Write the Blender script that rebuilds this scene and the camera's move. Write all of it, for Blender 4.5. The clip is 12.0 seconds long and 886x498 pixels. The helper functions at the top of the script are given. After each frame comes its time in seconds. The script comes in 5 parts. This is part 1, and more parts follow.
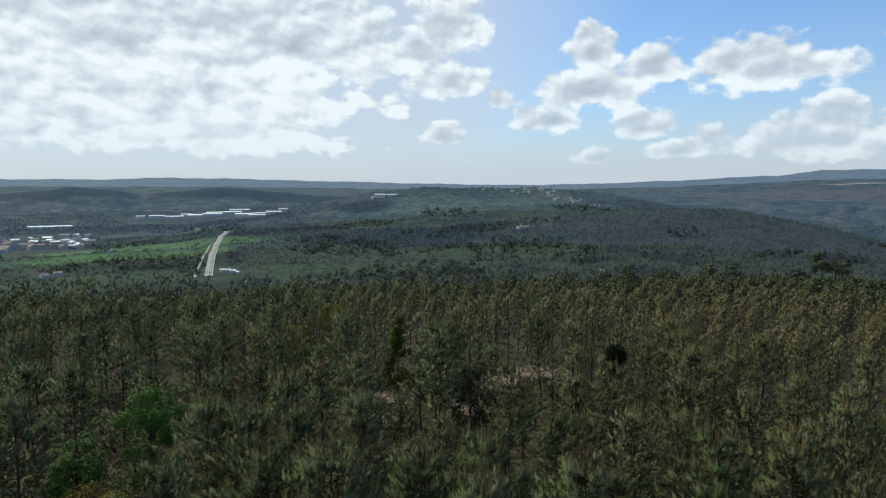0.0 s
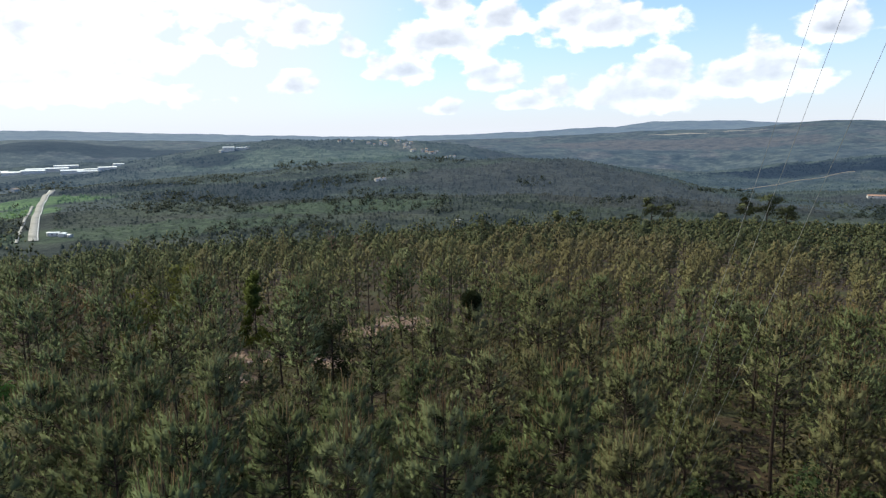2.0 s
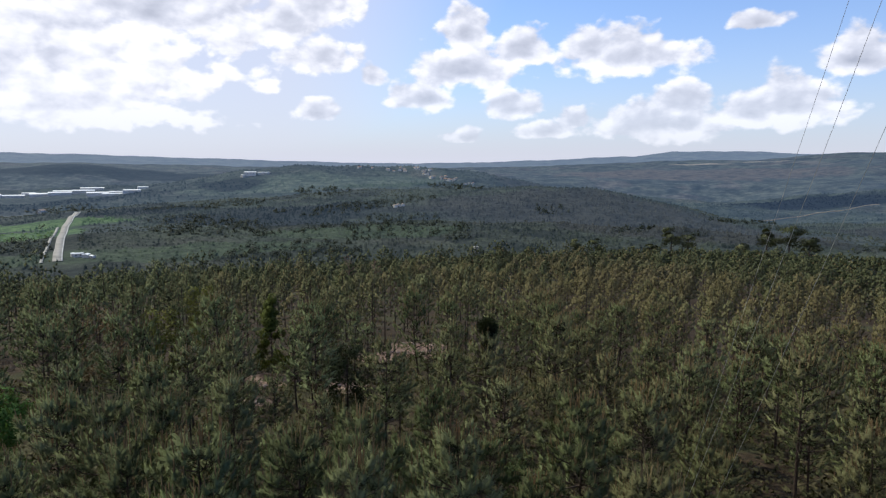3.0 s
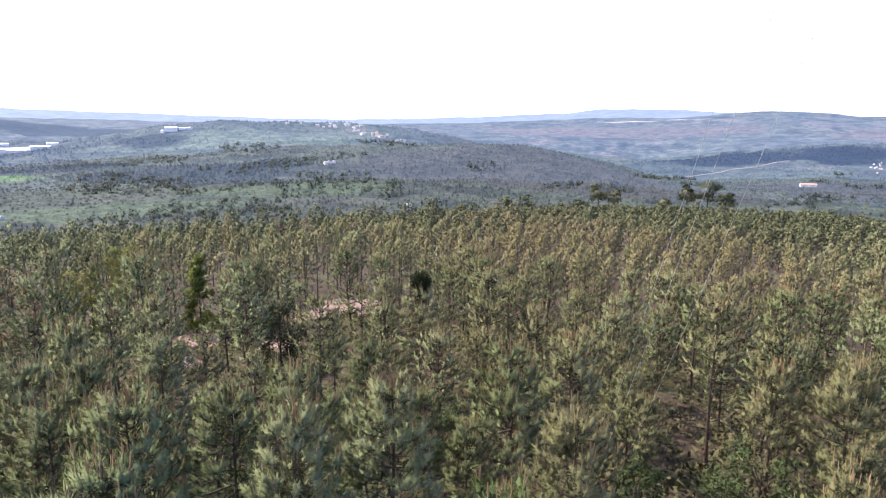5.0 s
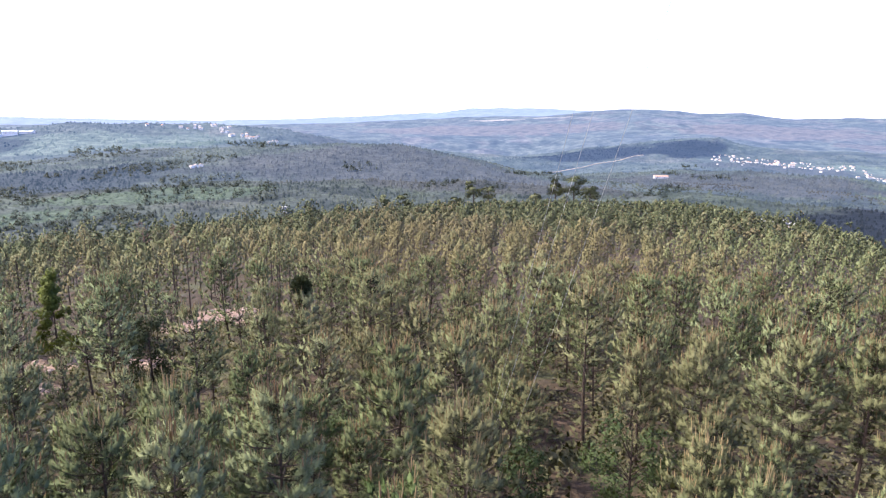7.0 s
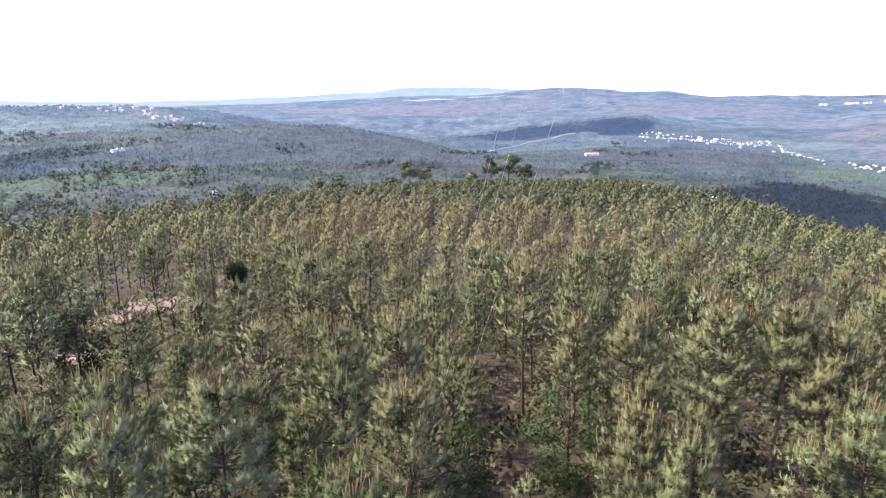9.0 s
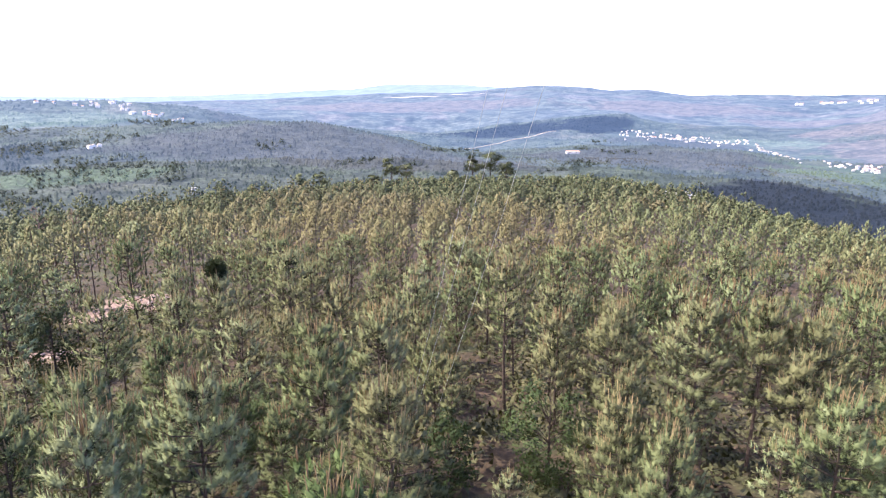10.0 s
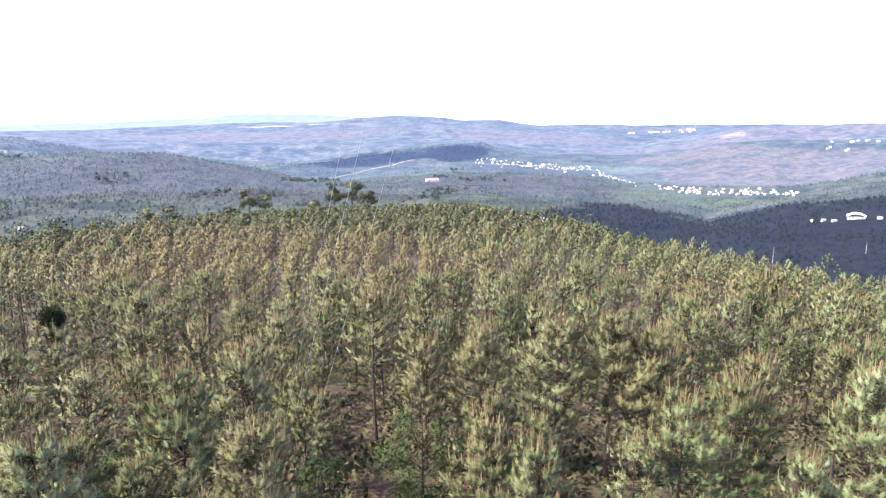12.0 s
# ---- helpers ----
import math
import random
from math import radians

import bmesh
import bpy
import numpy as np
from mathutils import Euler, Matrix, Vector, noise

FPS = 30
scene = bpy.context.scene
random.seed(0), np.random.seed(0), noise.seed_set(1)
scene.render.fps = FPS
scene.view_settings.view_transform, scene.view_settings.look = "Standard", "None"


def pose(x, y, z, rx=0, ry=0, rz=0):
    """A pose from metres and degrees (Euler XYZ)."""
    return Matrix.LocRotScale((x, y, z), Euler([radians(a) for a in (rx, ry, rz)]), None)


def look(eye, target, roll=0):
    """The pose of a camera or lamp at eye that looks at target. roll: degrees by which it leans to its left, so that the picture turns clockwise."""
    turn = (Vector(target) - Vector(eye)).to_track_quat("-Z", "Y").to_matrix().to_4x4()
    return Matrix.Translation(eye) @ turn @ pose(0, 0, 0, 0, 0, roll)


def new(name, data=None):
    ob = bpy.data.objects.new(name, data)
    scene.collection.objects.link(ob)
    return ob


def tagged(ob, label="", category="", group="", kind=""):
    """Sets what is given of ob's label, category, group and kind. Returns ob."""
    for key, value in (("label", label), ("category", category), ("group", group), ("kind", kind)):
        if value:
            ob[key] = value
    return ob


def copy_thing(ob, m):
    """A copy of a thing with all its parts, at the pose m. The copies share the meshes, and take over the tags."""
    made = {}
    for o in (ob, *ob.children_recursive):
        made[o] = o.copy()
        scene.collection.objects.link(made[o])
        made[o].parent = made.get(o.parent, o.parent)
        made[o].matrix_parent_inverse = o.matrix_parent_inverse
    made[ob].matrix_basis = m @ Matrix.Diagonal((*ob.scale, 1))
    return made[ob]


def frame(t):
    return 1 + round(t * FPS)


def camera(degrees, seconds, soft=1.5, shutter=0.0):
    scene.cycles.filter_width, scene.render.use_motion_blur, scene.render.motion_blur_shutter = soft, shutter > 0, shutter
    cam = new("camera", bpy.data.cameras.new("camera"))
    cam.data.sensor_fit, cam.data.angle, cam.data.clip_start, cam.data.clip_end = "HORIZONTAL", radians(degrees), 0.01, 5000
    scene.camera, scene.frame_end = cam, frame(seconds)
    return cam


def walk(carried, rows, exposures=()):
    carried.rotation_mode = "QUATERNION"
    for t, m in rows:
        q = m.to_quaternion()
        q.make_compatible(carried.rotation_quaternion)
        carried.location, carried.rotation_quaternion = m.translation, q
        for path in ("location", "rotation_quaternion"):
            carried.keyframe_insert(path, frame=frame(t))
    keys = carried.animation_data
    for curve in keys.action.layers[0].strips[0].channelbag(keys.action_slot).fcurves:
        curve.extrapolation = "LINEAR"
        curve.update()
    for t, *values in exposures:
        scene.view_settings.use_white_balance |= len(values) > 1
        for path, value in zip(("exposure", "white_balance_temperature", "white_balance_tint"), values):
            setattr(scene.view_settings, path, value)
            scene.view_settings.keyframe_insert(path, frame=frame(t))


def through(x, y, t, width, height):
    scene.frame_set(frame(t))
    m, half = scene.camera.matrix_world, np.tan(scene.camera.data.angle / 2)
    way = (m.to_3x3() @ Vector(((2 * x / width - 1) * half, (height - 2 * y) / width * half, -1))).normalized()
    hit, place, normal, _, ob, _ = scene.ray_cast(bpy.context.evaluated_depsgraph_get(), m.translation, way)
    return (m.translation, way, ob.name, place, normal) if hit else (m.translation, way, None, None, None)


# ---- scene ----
# ---------------------------------------------------------------- camera
EYE = 13.0
cam = camera(69.46, 12.0, soft=1.3)
PATH = [
    (0, pose(-0.119, 0.094, 13.125, 84.07, 0, 19.59) @ pose(0, 0, 0, 0, 0, -0.11)),
    (0.5, pose(-0.060, 0.072, 13.081, 82.16, 0, 16.26) @ pose(0, 0, 0, 0, 0, -0.69)),
    (1, pose(-0.030, 0.069, 13.094, 79.95, 0, 12.59) @ pose(0, 0, 0, 0, 0, -1.74)),
    (1.5, pose(0.012, 0.091, 13.099, 80.04, 0, 8.18) @ pose(0, 0, 0, 0, 0, -1.44)),
    (2, pose(0.006, 0.101, 13.097, 79.77, 0, 6.91) @ pose(0, 0, 0, 0, 0, -0.33)),
    (2.5, pose(0.022, 0.115, 13.066, 81.43, 0, 8.18) @ pose(0, 0, 0, 0, 0, -0.22)),
    (2.7, pose(0.019, 0.122, 13.076, 82.63, 0, 8.99) @ pose(0, 0, 0, 0, 0, 0.37)),
    (4.3, pose(0.031, 0.078, 12.916, 77.67, 0, 3.63) @ pose(0, 0, 0, 0, 0, 0.41)),
    (4.5, pose(0.029, 0.081, 12.903, 78.97, 0, 4.25) @ pose(0, 0, 0, 0, 0, 0.55)),
    (5, pose(0.038, 0.085, 12.916, 78.42, 0, 2.37) @ pose(0, 0, 0, 0, 0, 0.72)),
    (5.5, pose(0.014, 0.105, 12.925, 78.55, 0, 0.00) @ pose(0, 0, 0, 0, 0, 0.53)),
    (6, pose(0.009, 0.063, 12.932, 78.18, 0, -2.26) @ pose(0, 0, 0, 0, 0, 0.34)),
    (6.5, pose(0.024, 0.023, 12.933, 78.76, 0, -5.00) @ pose(0, 0, 0, 0, 0, 0.12)),
    (7, pose(0.032, -0.003, 12.944, 78.47, 0, -8.56) @ pose(0, 0, 0, 0, 0, 0.23)),
    (7.5, pose(0.036, -0.022, 12.946, 78.73, 0, -11.78) @ pose(0, 0, 0, 0, 0, 0.28)),
    (7.7, pose(0.034, -0.028, 12.946, 78.91, 0, -12.92) @ pose(0, 0, 0, 0, 0, 0.21)),
    (9.5, pose(-0.019, -0.124, 12.992, 76.24, 0, -14.74) @ pose(0, 0, 0, 0, 0, -0.03)),
    (10, pose(-0.001, -0.108, 12.946, 76.49, 0, -15.95) @ pose(0, 0, 0, 0, 0, 0.21)),
    (10.5, pose(0.011, -0.086, 12.966, 76.77, 0, -17.75) @ pose(0, 0, 0, 0, 0, 0.45)),
    (11, pose(0.002, -0.151, 12.993, 76.86, 0, -20.98) @ pose(0, 0, 0, 0, 0, 0.64)),
    (11.5, pose(-0.030, -0.215, 13.031, 77.34, 0, -24.56) @ pose(0, 0, 0, 0, 0, 0.75)),
    (12, pose(-0.057, -0.280, 13.066, 79.08, 0, -28.29) @ pose(0, 0, 0, 0, 0, 0.22)),
]
# second, stops, white balance: the camera brightens and warms its picture on the way
EXPOSURES = [(0, -0.55, 6400, -10), (0.5, -0.45, 6450, -9), (1.0, -0.18, 6550, -8), (1.5, 0.0, 6650, -7), (2.0, -0.02, 6750, -4), (2.5, -0.3, 6750, -3), (2.7, -0.45, 6600, -1),
             (4.3, 0.84, 6400, 12), (4.5, 0.96, 6500, 14), (5.0, 1.38, 6520, 16), (5.5, 1.52, 6480, 16), (7.0, 1.48, 6350, 17), (7.3, 1.22, 6350, 17), (7.5, 1.07, 6350, 16), (7.7, 0.58, 6350, 16),
             (9.3, 1.66, 6350, 17), (12.0, 1.84, 6350, 18)]
walk(cam, PATH, EXPOSURES)

# ---------------------------------------------------------------- sun and sky
SUN_LEFT, SUN_HIGH = 66.0, 50.0   # bearing to the left of north, height over the horizon


def compass(left, high):
    a, e = radians(left), radians(high)
    return Vector((-math.sin(a) * math.cos(e), math.cos(a) * math.cos(e), math.sin(e)))


sun = new("sun", bpy.data.lights.new("sun", "SUN"))
sun.data.energy, sun.data.angle, sun.data.color = 5.0, radians(0.6), (1.0, 0.95, 0.83)
sun.matrix_world = look(compass(SUN_LEFT, SUN_HIGH) * 200, (0, 0, 0))


class Nodes:
    """A small writer for node trees."""

    def __init__(self, tree):
        self.tree = tree
        tree.nodes.clear()

    def node(self, kind, ins=(), **props):
        n = self.tree.nodes.new(kind)
        for k, v in props.items():
            setattr(n, k, v)
        for key, v in (ins.items() if isinstance(ins, dict) else enumerate(ins)):
            if v is None:
                continue
            if isinstance(v, bpy.types.NodeSocket):
                self.tree.links.new(v, n.inputs[key])
            else:
                n.inputs[key].default_value = v
        return n

    def math(self, op, a, b=None, c=None, clamp=False):
        return self.node("ShaderNodeMath", (a, b, c), operation=op, use_clamp=clamp).outputs[0]

    def vec(self, op, a, b=None):
        n = self.node("ShaderNodeVectorMath", (a, b), operation=op)
        return n.outputs["Value"] if op in ("LENGTH", "DISTANCE") else n.outputs["Vector"]

    def noise(self, vector, scale, detail=4.0, rough=0.5, distortion=0.0):
        return self.node("ShaderNodeTexNoise", {"Vector": vector, "Scale": scale, "Detail": detail, "Roughness": rough, "Distortion": distortion}).outputs[0]

    def ramp(self, fac, stops):
        n = self.node("ShaderNodeValToRGB", (fac,))
        el = n.color_ramp.elements
        while len(el) < len(stops):
            el.new(0.5)
        for e, (p, c) in zip(el, stops):
            e.position, e.color = p, (*c, 1)
        return n.outputs[0]

    def mix(self, fac, a, b, blend="MIX"):
        n = self.node("ShaderNodeMix", data_type="RGBA", blend_type=blend)
        for s, v in zip((n.inputs[0], n.inputs[6], n.inputs[7]), (fac, a, b)):
            if isinstance(v, bpy.types.NodeSocket):
                self.tree.links.new(v, s)
            else:
                s.default_value = v if isinstance(v, (int, float)) else (*v, 1)
        return n.outputs[2]

    def step(self, x, lo, hi):
        return self.node("ShaderNodeMapRange", {0: x, 1: lo, 2: hi, 3: 0.0, 4: 1.0}, interpolation_type="SMOOTHSTEP").outputs[0]


# cumulus clouds: bearing left of north, height, half width, half height, all in degrees
CLOUDS = [
    (6.6, 10.6, 3.2, 3.2), (6.6, 7.6, 6.1, 3.3), (1.6, 9.2, 3.6, 2.5), (10.4, 5.3, 3.5, 2.2), (-6.9, 8.6, 8.1, 3.2), (-4.4, 9.2, 3.5, 2.8),
    (2.3, 4.5, 3.2, 2.2), (-0.6, 2.6, 4.9, 1.3), (-2.6, 3.4, 2.0, 1.6), (-10.2, 3.1, 7.5, 2.8), (-11.3, 4.6, 3.2, 2.5), (6.9, 2.1, 2.3, 1.1),
    (19.3, 12.7, 4.6, 4.1), (22.0, 11.1, 4.1, 3.3), (19.3, 8.5, 4.3, 2.8), (19.8, 4.1, 2.6, 1.7), (14.8, 7.0, 1.5, 1.7), (32.4, 11.5, 11.0, 5.9),
    (-19.8, 4.4, 4.3, 3.4), (-16.7, 3.9, 3.5, 2.5), (-23.7, 7.5, 4.1, 2.5), (-17.1, 10.7, 2.9, 1.2), (-34.8, 6.6, 5.2, 3.3), (-42.5, 3.8, 11.0, 5.3),
]

world = bpy.data.worlds.new("sky")
scene.world = world
world.use_nodes = True
w = Nodes(world.node_tree)
way = w.node("ShaderNodeTexCoord").outputs["Generated"]
sep = w.node("ShaderNodeSeparateXYZ", (way,))
left = w.math("DEGREES", w.math("ARCTAN2", w.math("MULTIPLY", sep.outputs[0], -1.0), sep.outputs[1]))
high = w.math("DEGREES", w.math("ARCSINE", sep.outputs[2]))
flat = w.node("ShaderNodeCombineXYZ", (left, high, 0.0)).outputs[0]


def heaps(rise):
    """How deep a direction lies inside the cumulus heaps, with the heaps shifted down by rise degrees."""
    field = None
    for a, e, ra, re in CLOUDS:
        off = w.vec("MULTIPLY", w.vec("SUBTRACT", flat, (a, e - rise, 0)), (1 / ra, 1 / re, 0))
        off = w.vec("MAXIMUM", off, w.vec("MULTIPLY", off, (-1.0, -1.7, 0.0)))      # flatter below than above
        one = w.math("SUBTRACT", 0.9, w.vec("LENGTH", off))
        field = one if field is None else w.math("MAXIMUM", field, one)
    return field


body = heaps(0.0)
under = w.step(w.math("SUBTRACT", heaps(1.1), w.math("MULTIPLY", body, 1.0)), -0.35, 0.45)
under = w.math("SUBTRACT", 1.0, under)
grain_at = w.vec("MULTIPLY", flat, (1.0, 1.5, 1.0))
puff = w.noise(grain_at, 0.36, 8.0, 0.50, 0.1)
puff_lit = w.noise(w.vec("ADD", grain_at, (0.35, 0.85, 0.0)), 0.36, 4.0, 0.48, 0.1)
broad = w.noise(grain_at, 0.09, 5.0, 0.5)
# the nearly closed deck on the sunny side, and loose cloud all round
deck = w.math("MULTIPLY", w.step(w.math("ADD", left, w.math("MULTIPLY", w.math("SUBTRACT", broad, 0.5), 40.0)), 12.0, 38.0), w.step(high, 0.5, 4.0))
deck = w.math("SUBTRACT", w.math("MULTIPLY", deck, 1.10), 0.55)
loose = w.math("SUBTRACT", w.math("MULTIPLY", w.step(high, 14.0, 30.0), 0.35), 0.80)
body = w.math("MAXIMUM", body, w.math("MAXIMUM", deck, loose))
thick = w.math("ADD", w.math("MULTIPLY", body, 0.75), w.math("MULTIPLY", w.math("SUBTRACT", puff, 0.5), 1.25))
thick = w.math("ADD", thick, w.math("MULTIPLY", w.math("SUBTRACT", broad, 0.5), 0.5))
cover = w.step(thick, -0.03, 0.19)
relief = w.math("ADD", 0.62, w.math("MULTIPLY", w.math("SUBTRACT", puff, puff_lit), 1.35), clamp=True)
relief = w.math("SUBTRACT", relief, w.math("MULTIPLY", w.step(thick, 0.25, 0.85), 0.30), clamp=True)
relief = w.math("SUBTRACT", relief, w.math("MULTIPLY", w.math("SUBTRACT", under, 0.5), 0.22), clamp=True)
cloud_colour = w.ramp(relief, [(0.0, (0.60, 0.63, 0.73)), (0.42, (0.93, 0.95, 1.04)), (0.72, (1.38, 1.36, 1.38))])
sky = w.node("ShaderNodeTexSky", sky_type="NISHITA", sun_disc=False, sun_elevation=radians(SUN_HIGH), sun_rotation=radians(-SUN_LEFT),
             air_density=1.0, dust_density=1.2, ozone_density=1.0, altitude=250.0)
veil = w.math("POWER", 2.718, w.math("MULTIPLY", w.math("MAXIMUM", high, 0.0), -0.15))
veil = w.math("MAXIMUM", veil, w.math("MULTIPLY", w.step(left, -4.0, 24.0), 0.90))
blue = w.mix(1.0, sky.outputs[0], (0.135, 0.172, 0.220), "MULTIPLY")
blue = w.mix(w.math("MULTIPLY", veil, 0.92), blue, (0.93, 0.93, 1.02))
low = w.math("POWER", 2.718, w.math("MULTIPLY", w.math("MAXIMUM", high, 0.0), -0.35))
cover = w.math("MULTIPLY", cover, w.math("SUBTRACT", 1.0, w.math("MULTIPLY", low, 0.85)))
seen = w.mix(cover, blue, cloud_colour)
seen = w.mix(1.0, seen, (1.02, 1.0, 1.12), "MULTIPLY")
shine = w.node("ShaderNodeBackground", (seen, 1.0))
w.node("ShaderNodeOutputWorld", (shine.outputs[0],))

# ---------------------------------------------------------------- materials
def material(name, rough=0.8, spec=0.3):
    m = bpy.data.materials.new(name)
    m.use_nodes = True
    n = Nodes(m.node_tree)
    n.out = n.node("ShaderNodeOutputMaterial")
    n.bsdf = n.node("ShaderNodeBsdfPrincipled", {"Roughness": rough, "Specular IOR Level": spec})
    n.link = m.node_tree.links.new
    n.link(n.bsdf.outputs[0], n.out.inputs[0])
    return m, n


def foliage(name, dark, mid, light, scale=0.35, through=0.25, rough=0.65, tint=None):
    """Leaves or needles: shade varies leaf by leaf and tree by tree, and some light passes through."""
    m, n = material(name, rough, 0.06)
    at = n.node("ShaderNodeTexCoord").outputs["Object"]
    geo = n.node("ShaderNodeNewGeometry")
    one = n.node("ShaderNodeObjectInfo").outputs["Random"]
    patch = n.math("ADD", n.math("MULTIPLY", n.noise(geo.outputs["Position"], scale, 2.0), 0.8), n.math("MULTIPLY", n.noise(geo.outputs["Position"], scale * 6.0, 2.0), 0.8))
    patch = n.math("ADD", n.math("MULTIPLY", n.math("SUBTRACT", patch, 0.80), 1.5), 0.5)
    mixed = n.math("ADD", n.math("MULTIPLY", geo.outputs["Random Per Island"], 0.12), n.math("MULTIPLY", patch, 0.88))
    mixed = n.math("ADD", mixed, n.math("MULTIPLY", n.math("SUBTRACT", one, 0.5), 0.42))
    col = n.ramp(mixed, [(0.15, dark), (0.5, mid), (0.85, light)])
    if tint:
        wide = n.noise(geo.outputs["Position"], 0.045, 3.0)
        # a belt of browner pines runs down the middle of the spur
        belt = n.vec("LENGTH", n.vec("MULTIPLY", n.vec("SUBTRACT", geo.outputs["Position"], (12.0, 95.0, 0.0)), (1 / 42, 1 / 80, 0.0)))
        belt = n.math("SUBTRACT", n.math("ADD", wide, 0.155), n.math("MULTIPLY", belt, 0.20))
        col = n.mix(n.math("MULTIPLY", n.step(belt, 0.40, 0.62), 0.80), col, tint)
    n.link(col, n.bsdf.inputs["Base Color"])
    back = n.node("ShaderNodeBsdfTranslucent", (n.mix(0.4, col, (0.16, 0.17, 0.03)),))
    both = n.node("ShaderNodeMixShader", (through, n.bsdf.outputs[0], back.outputs[0]))
    n.link(both.outputs[0], n.out.inputs[0])
    return m


def rough_matter(name, stops, scale, detail=6.0, rough=0.9, bump=0.0, bump_scale=None, stains=None):
    m, n = material(name, rough, 0.2)
    at = n.node("ShaderNodeNewGeometry").outputs["Position"]
    one = n.node("ShaderNodeObjectInfo").outputs["Random"]
    f = n.math("ADD", n.noise(at, scale, detail, 0.6), n.math("MULTIPLY", n.math("SUBTRACT", one, 0.5), 0.25))
    col = n.ramp(f, stops)
    if stains:
        col = n.mix(n.step(n.noise(at, scale * 0.21, 3.0), 0.5, 0.68), col, stains)
    n.link(col, n.bsdf.inputs["Base Color"])
    if bump:
        b = n.node("ShaderNodeBump", {"Strength": 0.6, "Distance": bump, "Height": n.noise(at, bump_scale or scale * 3, 5.0)})
        n.link(b.outputs[0], n.bsdf.inputs["Normal"])
    return m


PINE = foliage("pine_needles", (0.034, 0.046, 0.018), (0.094, 0.114, 0.049), (0.152, 0.174, 0.088), 0.35, 0.06, tint=(0.118, 0.106, 0.053))
# older needles, darkened further: the crown's inner shade is in this colour
OLD_SHADED = foliage("old_shaded_needles", (0.009, 0.012, 0.005), (0.018, 0.022, 0.008), (0.036, 0.038, 0.015), 0.5, 0.03)
PINE_FAR = foliage("pine_needles_wood", (0.032, 0.040, 0.017), (0.084, 0.096, 0.044), (0.144, 0.156, 0.080), 0.30, 0.06, tint=(0.128, 0.104, 0.052))
PINE_SLOPE = foliage("pine_needles_slope", (0.030, 0.037, 0.018), (0.084, 0.092, 0.047), (0.160, 0.164, 0.092), 0.22, 0.06, tint=(0.122, 0.100, 0.056))
SHOOT = foliage("pine_candles", (0.16, 0.098, 0.054), (0.23, 0.158, 0.084), (0.27, 0.215, 0.110), 0.5, 0.1)
BROOM = foliage("dense_needles", (0.012, 0.016, 0.008), (0.020, 0.026, 0.012), (0.032, 0.040, 0.018), 0.5, 0.08)
LEAF = foliage("fresh_leaves", (0.034, 0.080, 0.018), (0.064, 0.136, 0.030), (0.110, 0.200, 0.046), 0.8, 0.2)
LEAF_DARK = foliage("dark_leaves", (0.012, 0.020, 0.008), (0.022, 0.033, 0.012), (0.042, 0.058, 0.022), 0.8, 0.12)
CONE = foliage("yellow_green_needles", (0.044, 0.056, 0.012), (0.082, 0.098, 0.020), (0.130, 0.146, 0.032), 0.8, 0.25)
FRESH = foliage("fresh_pine_needles", (0.022, 0.036, 0.012), (0.048, 0.068, 0.024), (0.084, 0.108, 0.042), 0.8, 0.08)
YELLOW = foliage("yellow_green_leaves", (0.046, 0.052, 0.012), (0.086, 0.090, 0.020), (0.130, 0.128, 0.032), 0.8, 0.2)
ORANGE = foliage("orange_brown_leaves", (0.090, 0.062, 0.020), (0.150, 0.104, 0.030), (0.210, 0.160, 0.050), 0.8, 0.2)
BROWN = foliage("withered_twigs", (0.10, 0.058, 0.030), (0.165, 0.098, 0.050), (0.23, 0.145, 0.076), 0.6, 0.1)
SCRUB = foliage("scrub_leaves", (0.026, 0.028, 0.013), (0.056, 0.055, 0.026), (0.100, 0.086, 0.046), 0.25, 0.1)
DARK_WOOD = foliage("dark_tree_leaves", (0.014, 0.019, 0.016), (0.026, 0.034, 0.027), (0.046, 0.056, 0.040), 0.03, 0.08)
BARK = rough_matter("pine_bark", [(0.3, (0.028, 0.020, 0.015)), (0.7, (0.084, 0.058, 0.044))], 9.0, bump=0.02)
DEAD = rough_matter("dead_wood", [(0.3, (0.13, 0.075, 0.055)), (0.7, (0.24, 0.15, 0.115))], 5.0)
STONE = rough_matter("pale_granite", [(0.3, (0.17, 0.120, 0.095)), (0.7, (0.30, 0.230, 0.190))], 1.6, bump=0.03)
WALL_WHITE = rough_matter("white_render", [(0.3, (0.42, 0.41, 0.40)), (0.7, (0.62, 0.61, 0.59))], 0.2)
WALL_PINK = rough_matter("pale_pink_render", [(0.3, (0.48, 0.40, 0.36)), (0.7, (0.60, 0.52, 0.47))], 0.2)
ROOF_RED = rough_matter("clay_roof_tiles", [(0.3, (0.26, 0.15, 0.11)), (0.7, (0.38, 0.24, 0.18))], 0.5)
ROOF_BROWN = rough_matter("weathered_roof_tiles", [(0.3, (0.20, 0.16, 0.14)), (0.7, (0.32, 0.27, 0.24))], 0.5)
ROOF_GREY = rough_matter("pale_sheet_roof", [(0.3, (0.58, 0.60, 0.62)), (0.7, (0.78, 0.79, 0.80))], 0.05, rough=0.5)
GLASS = rough_matter("window_dark", [(0.3, (0.03, 0.035, 0.04)), (0.7, (0.06, 0.065, 0.07))], 0.5, rough=0.15)
ASPHALT = rough_matter("worn_asphalt", [(0.3, (0.25, 0.24, 0.225)), (0.7, (0.34, 0.325, 0.305))], 0.15, stains=(0.17, 0.165, 0.155))
LINE = rough_matter("road_paint", [(0.3, (0.6, 0.6, 0.58)), (0.7, (0.75, 0.75, 0.72))], 0.5)
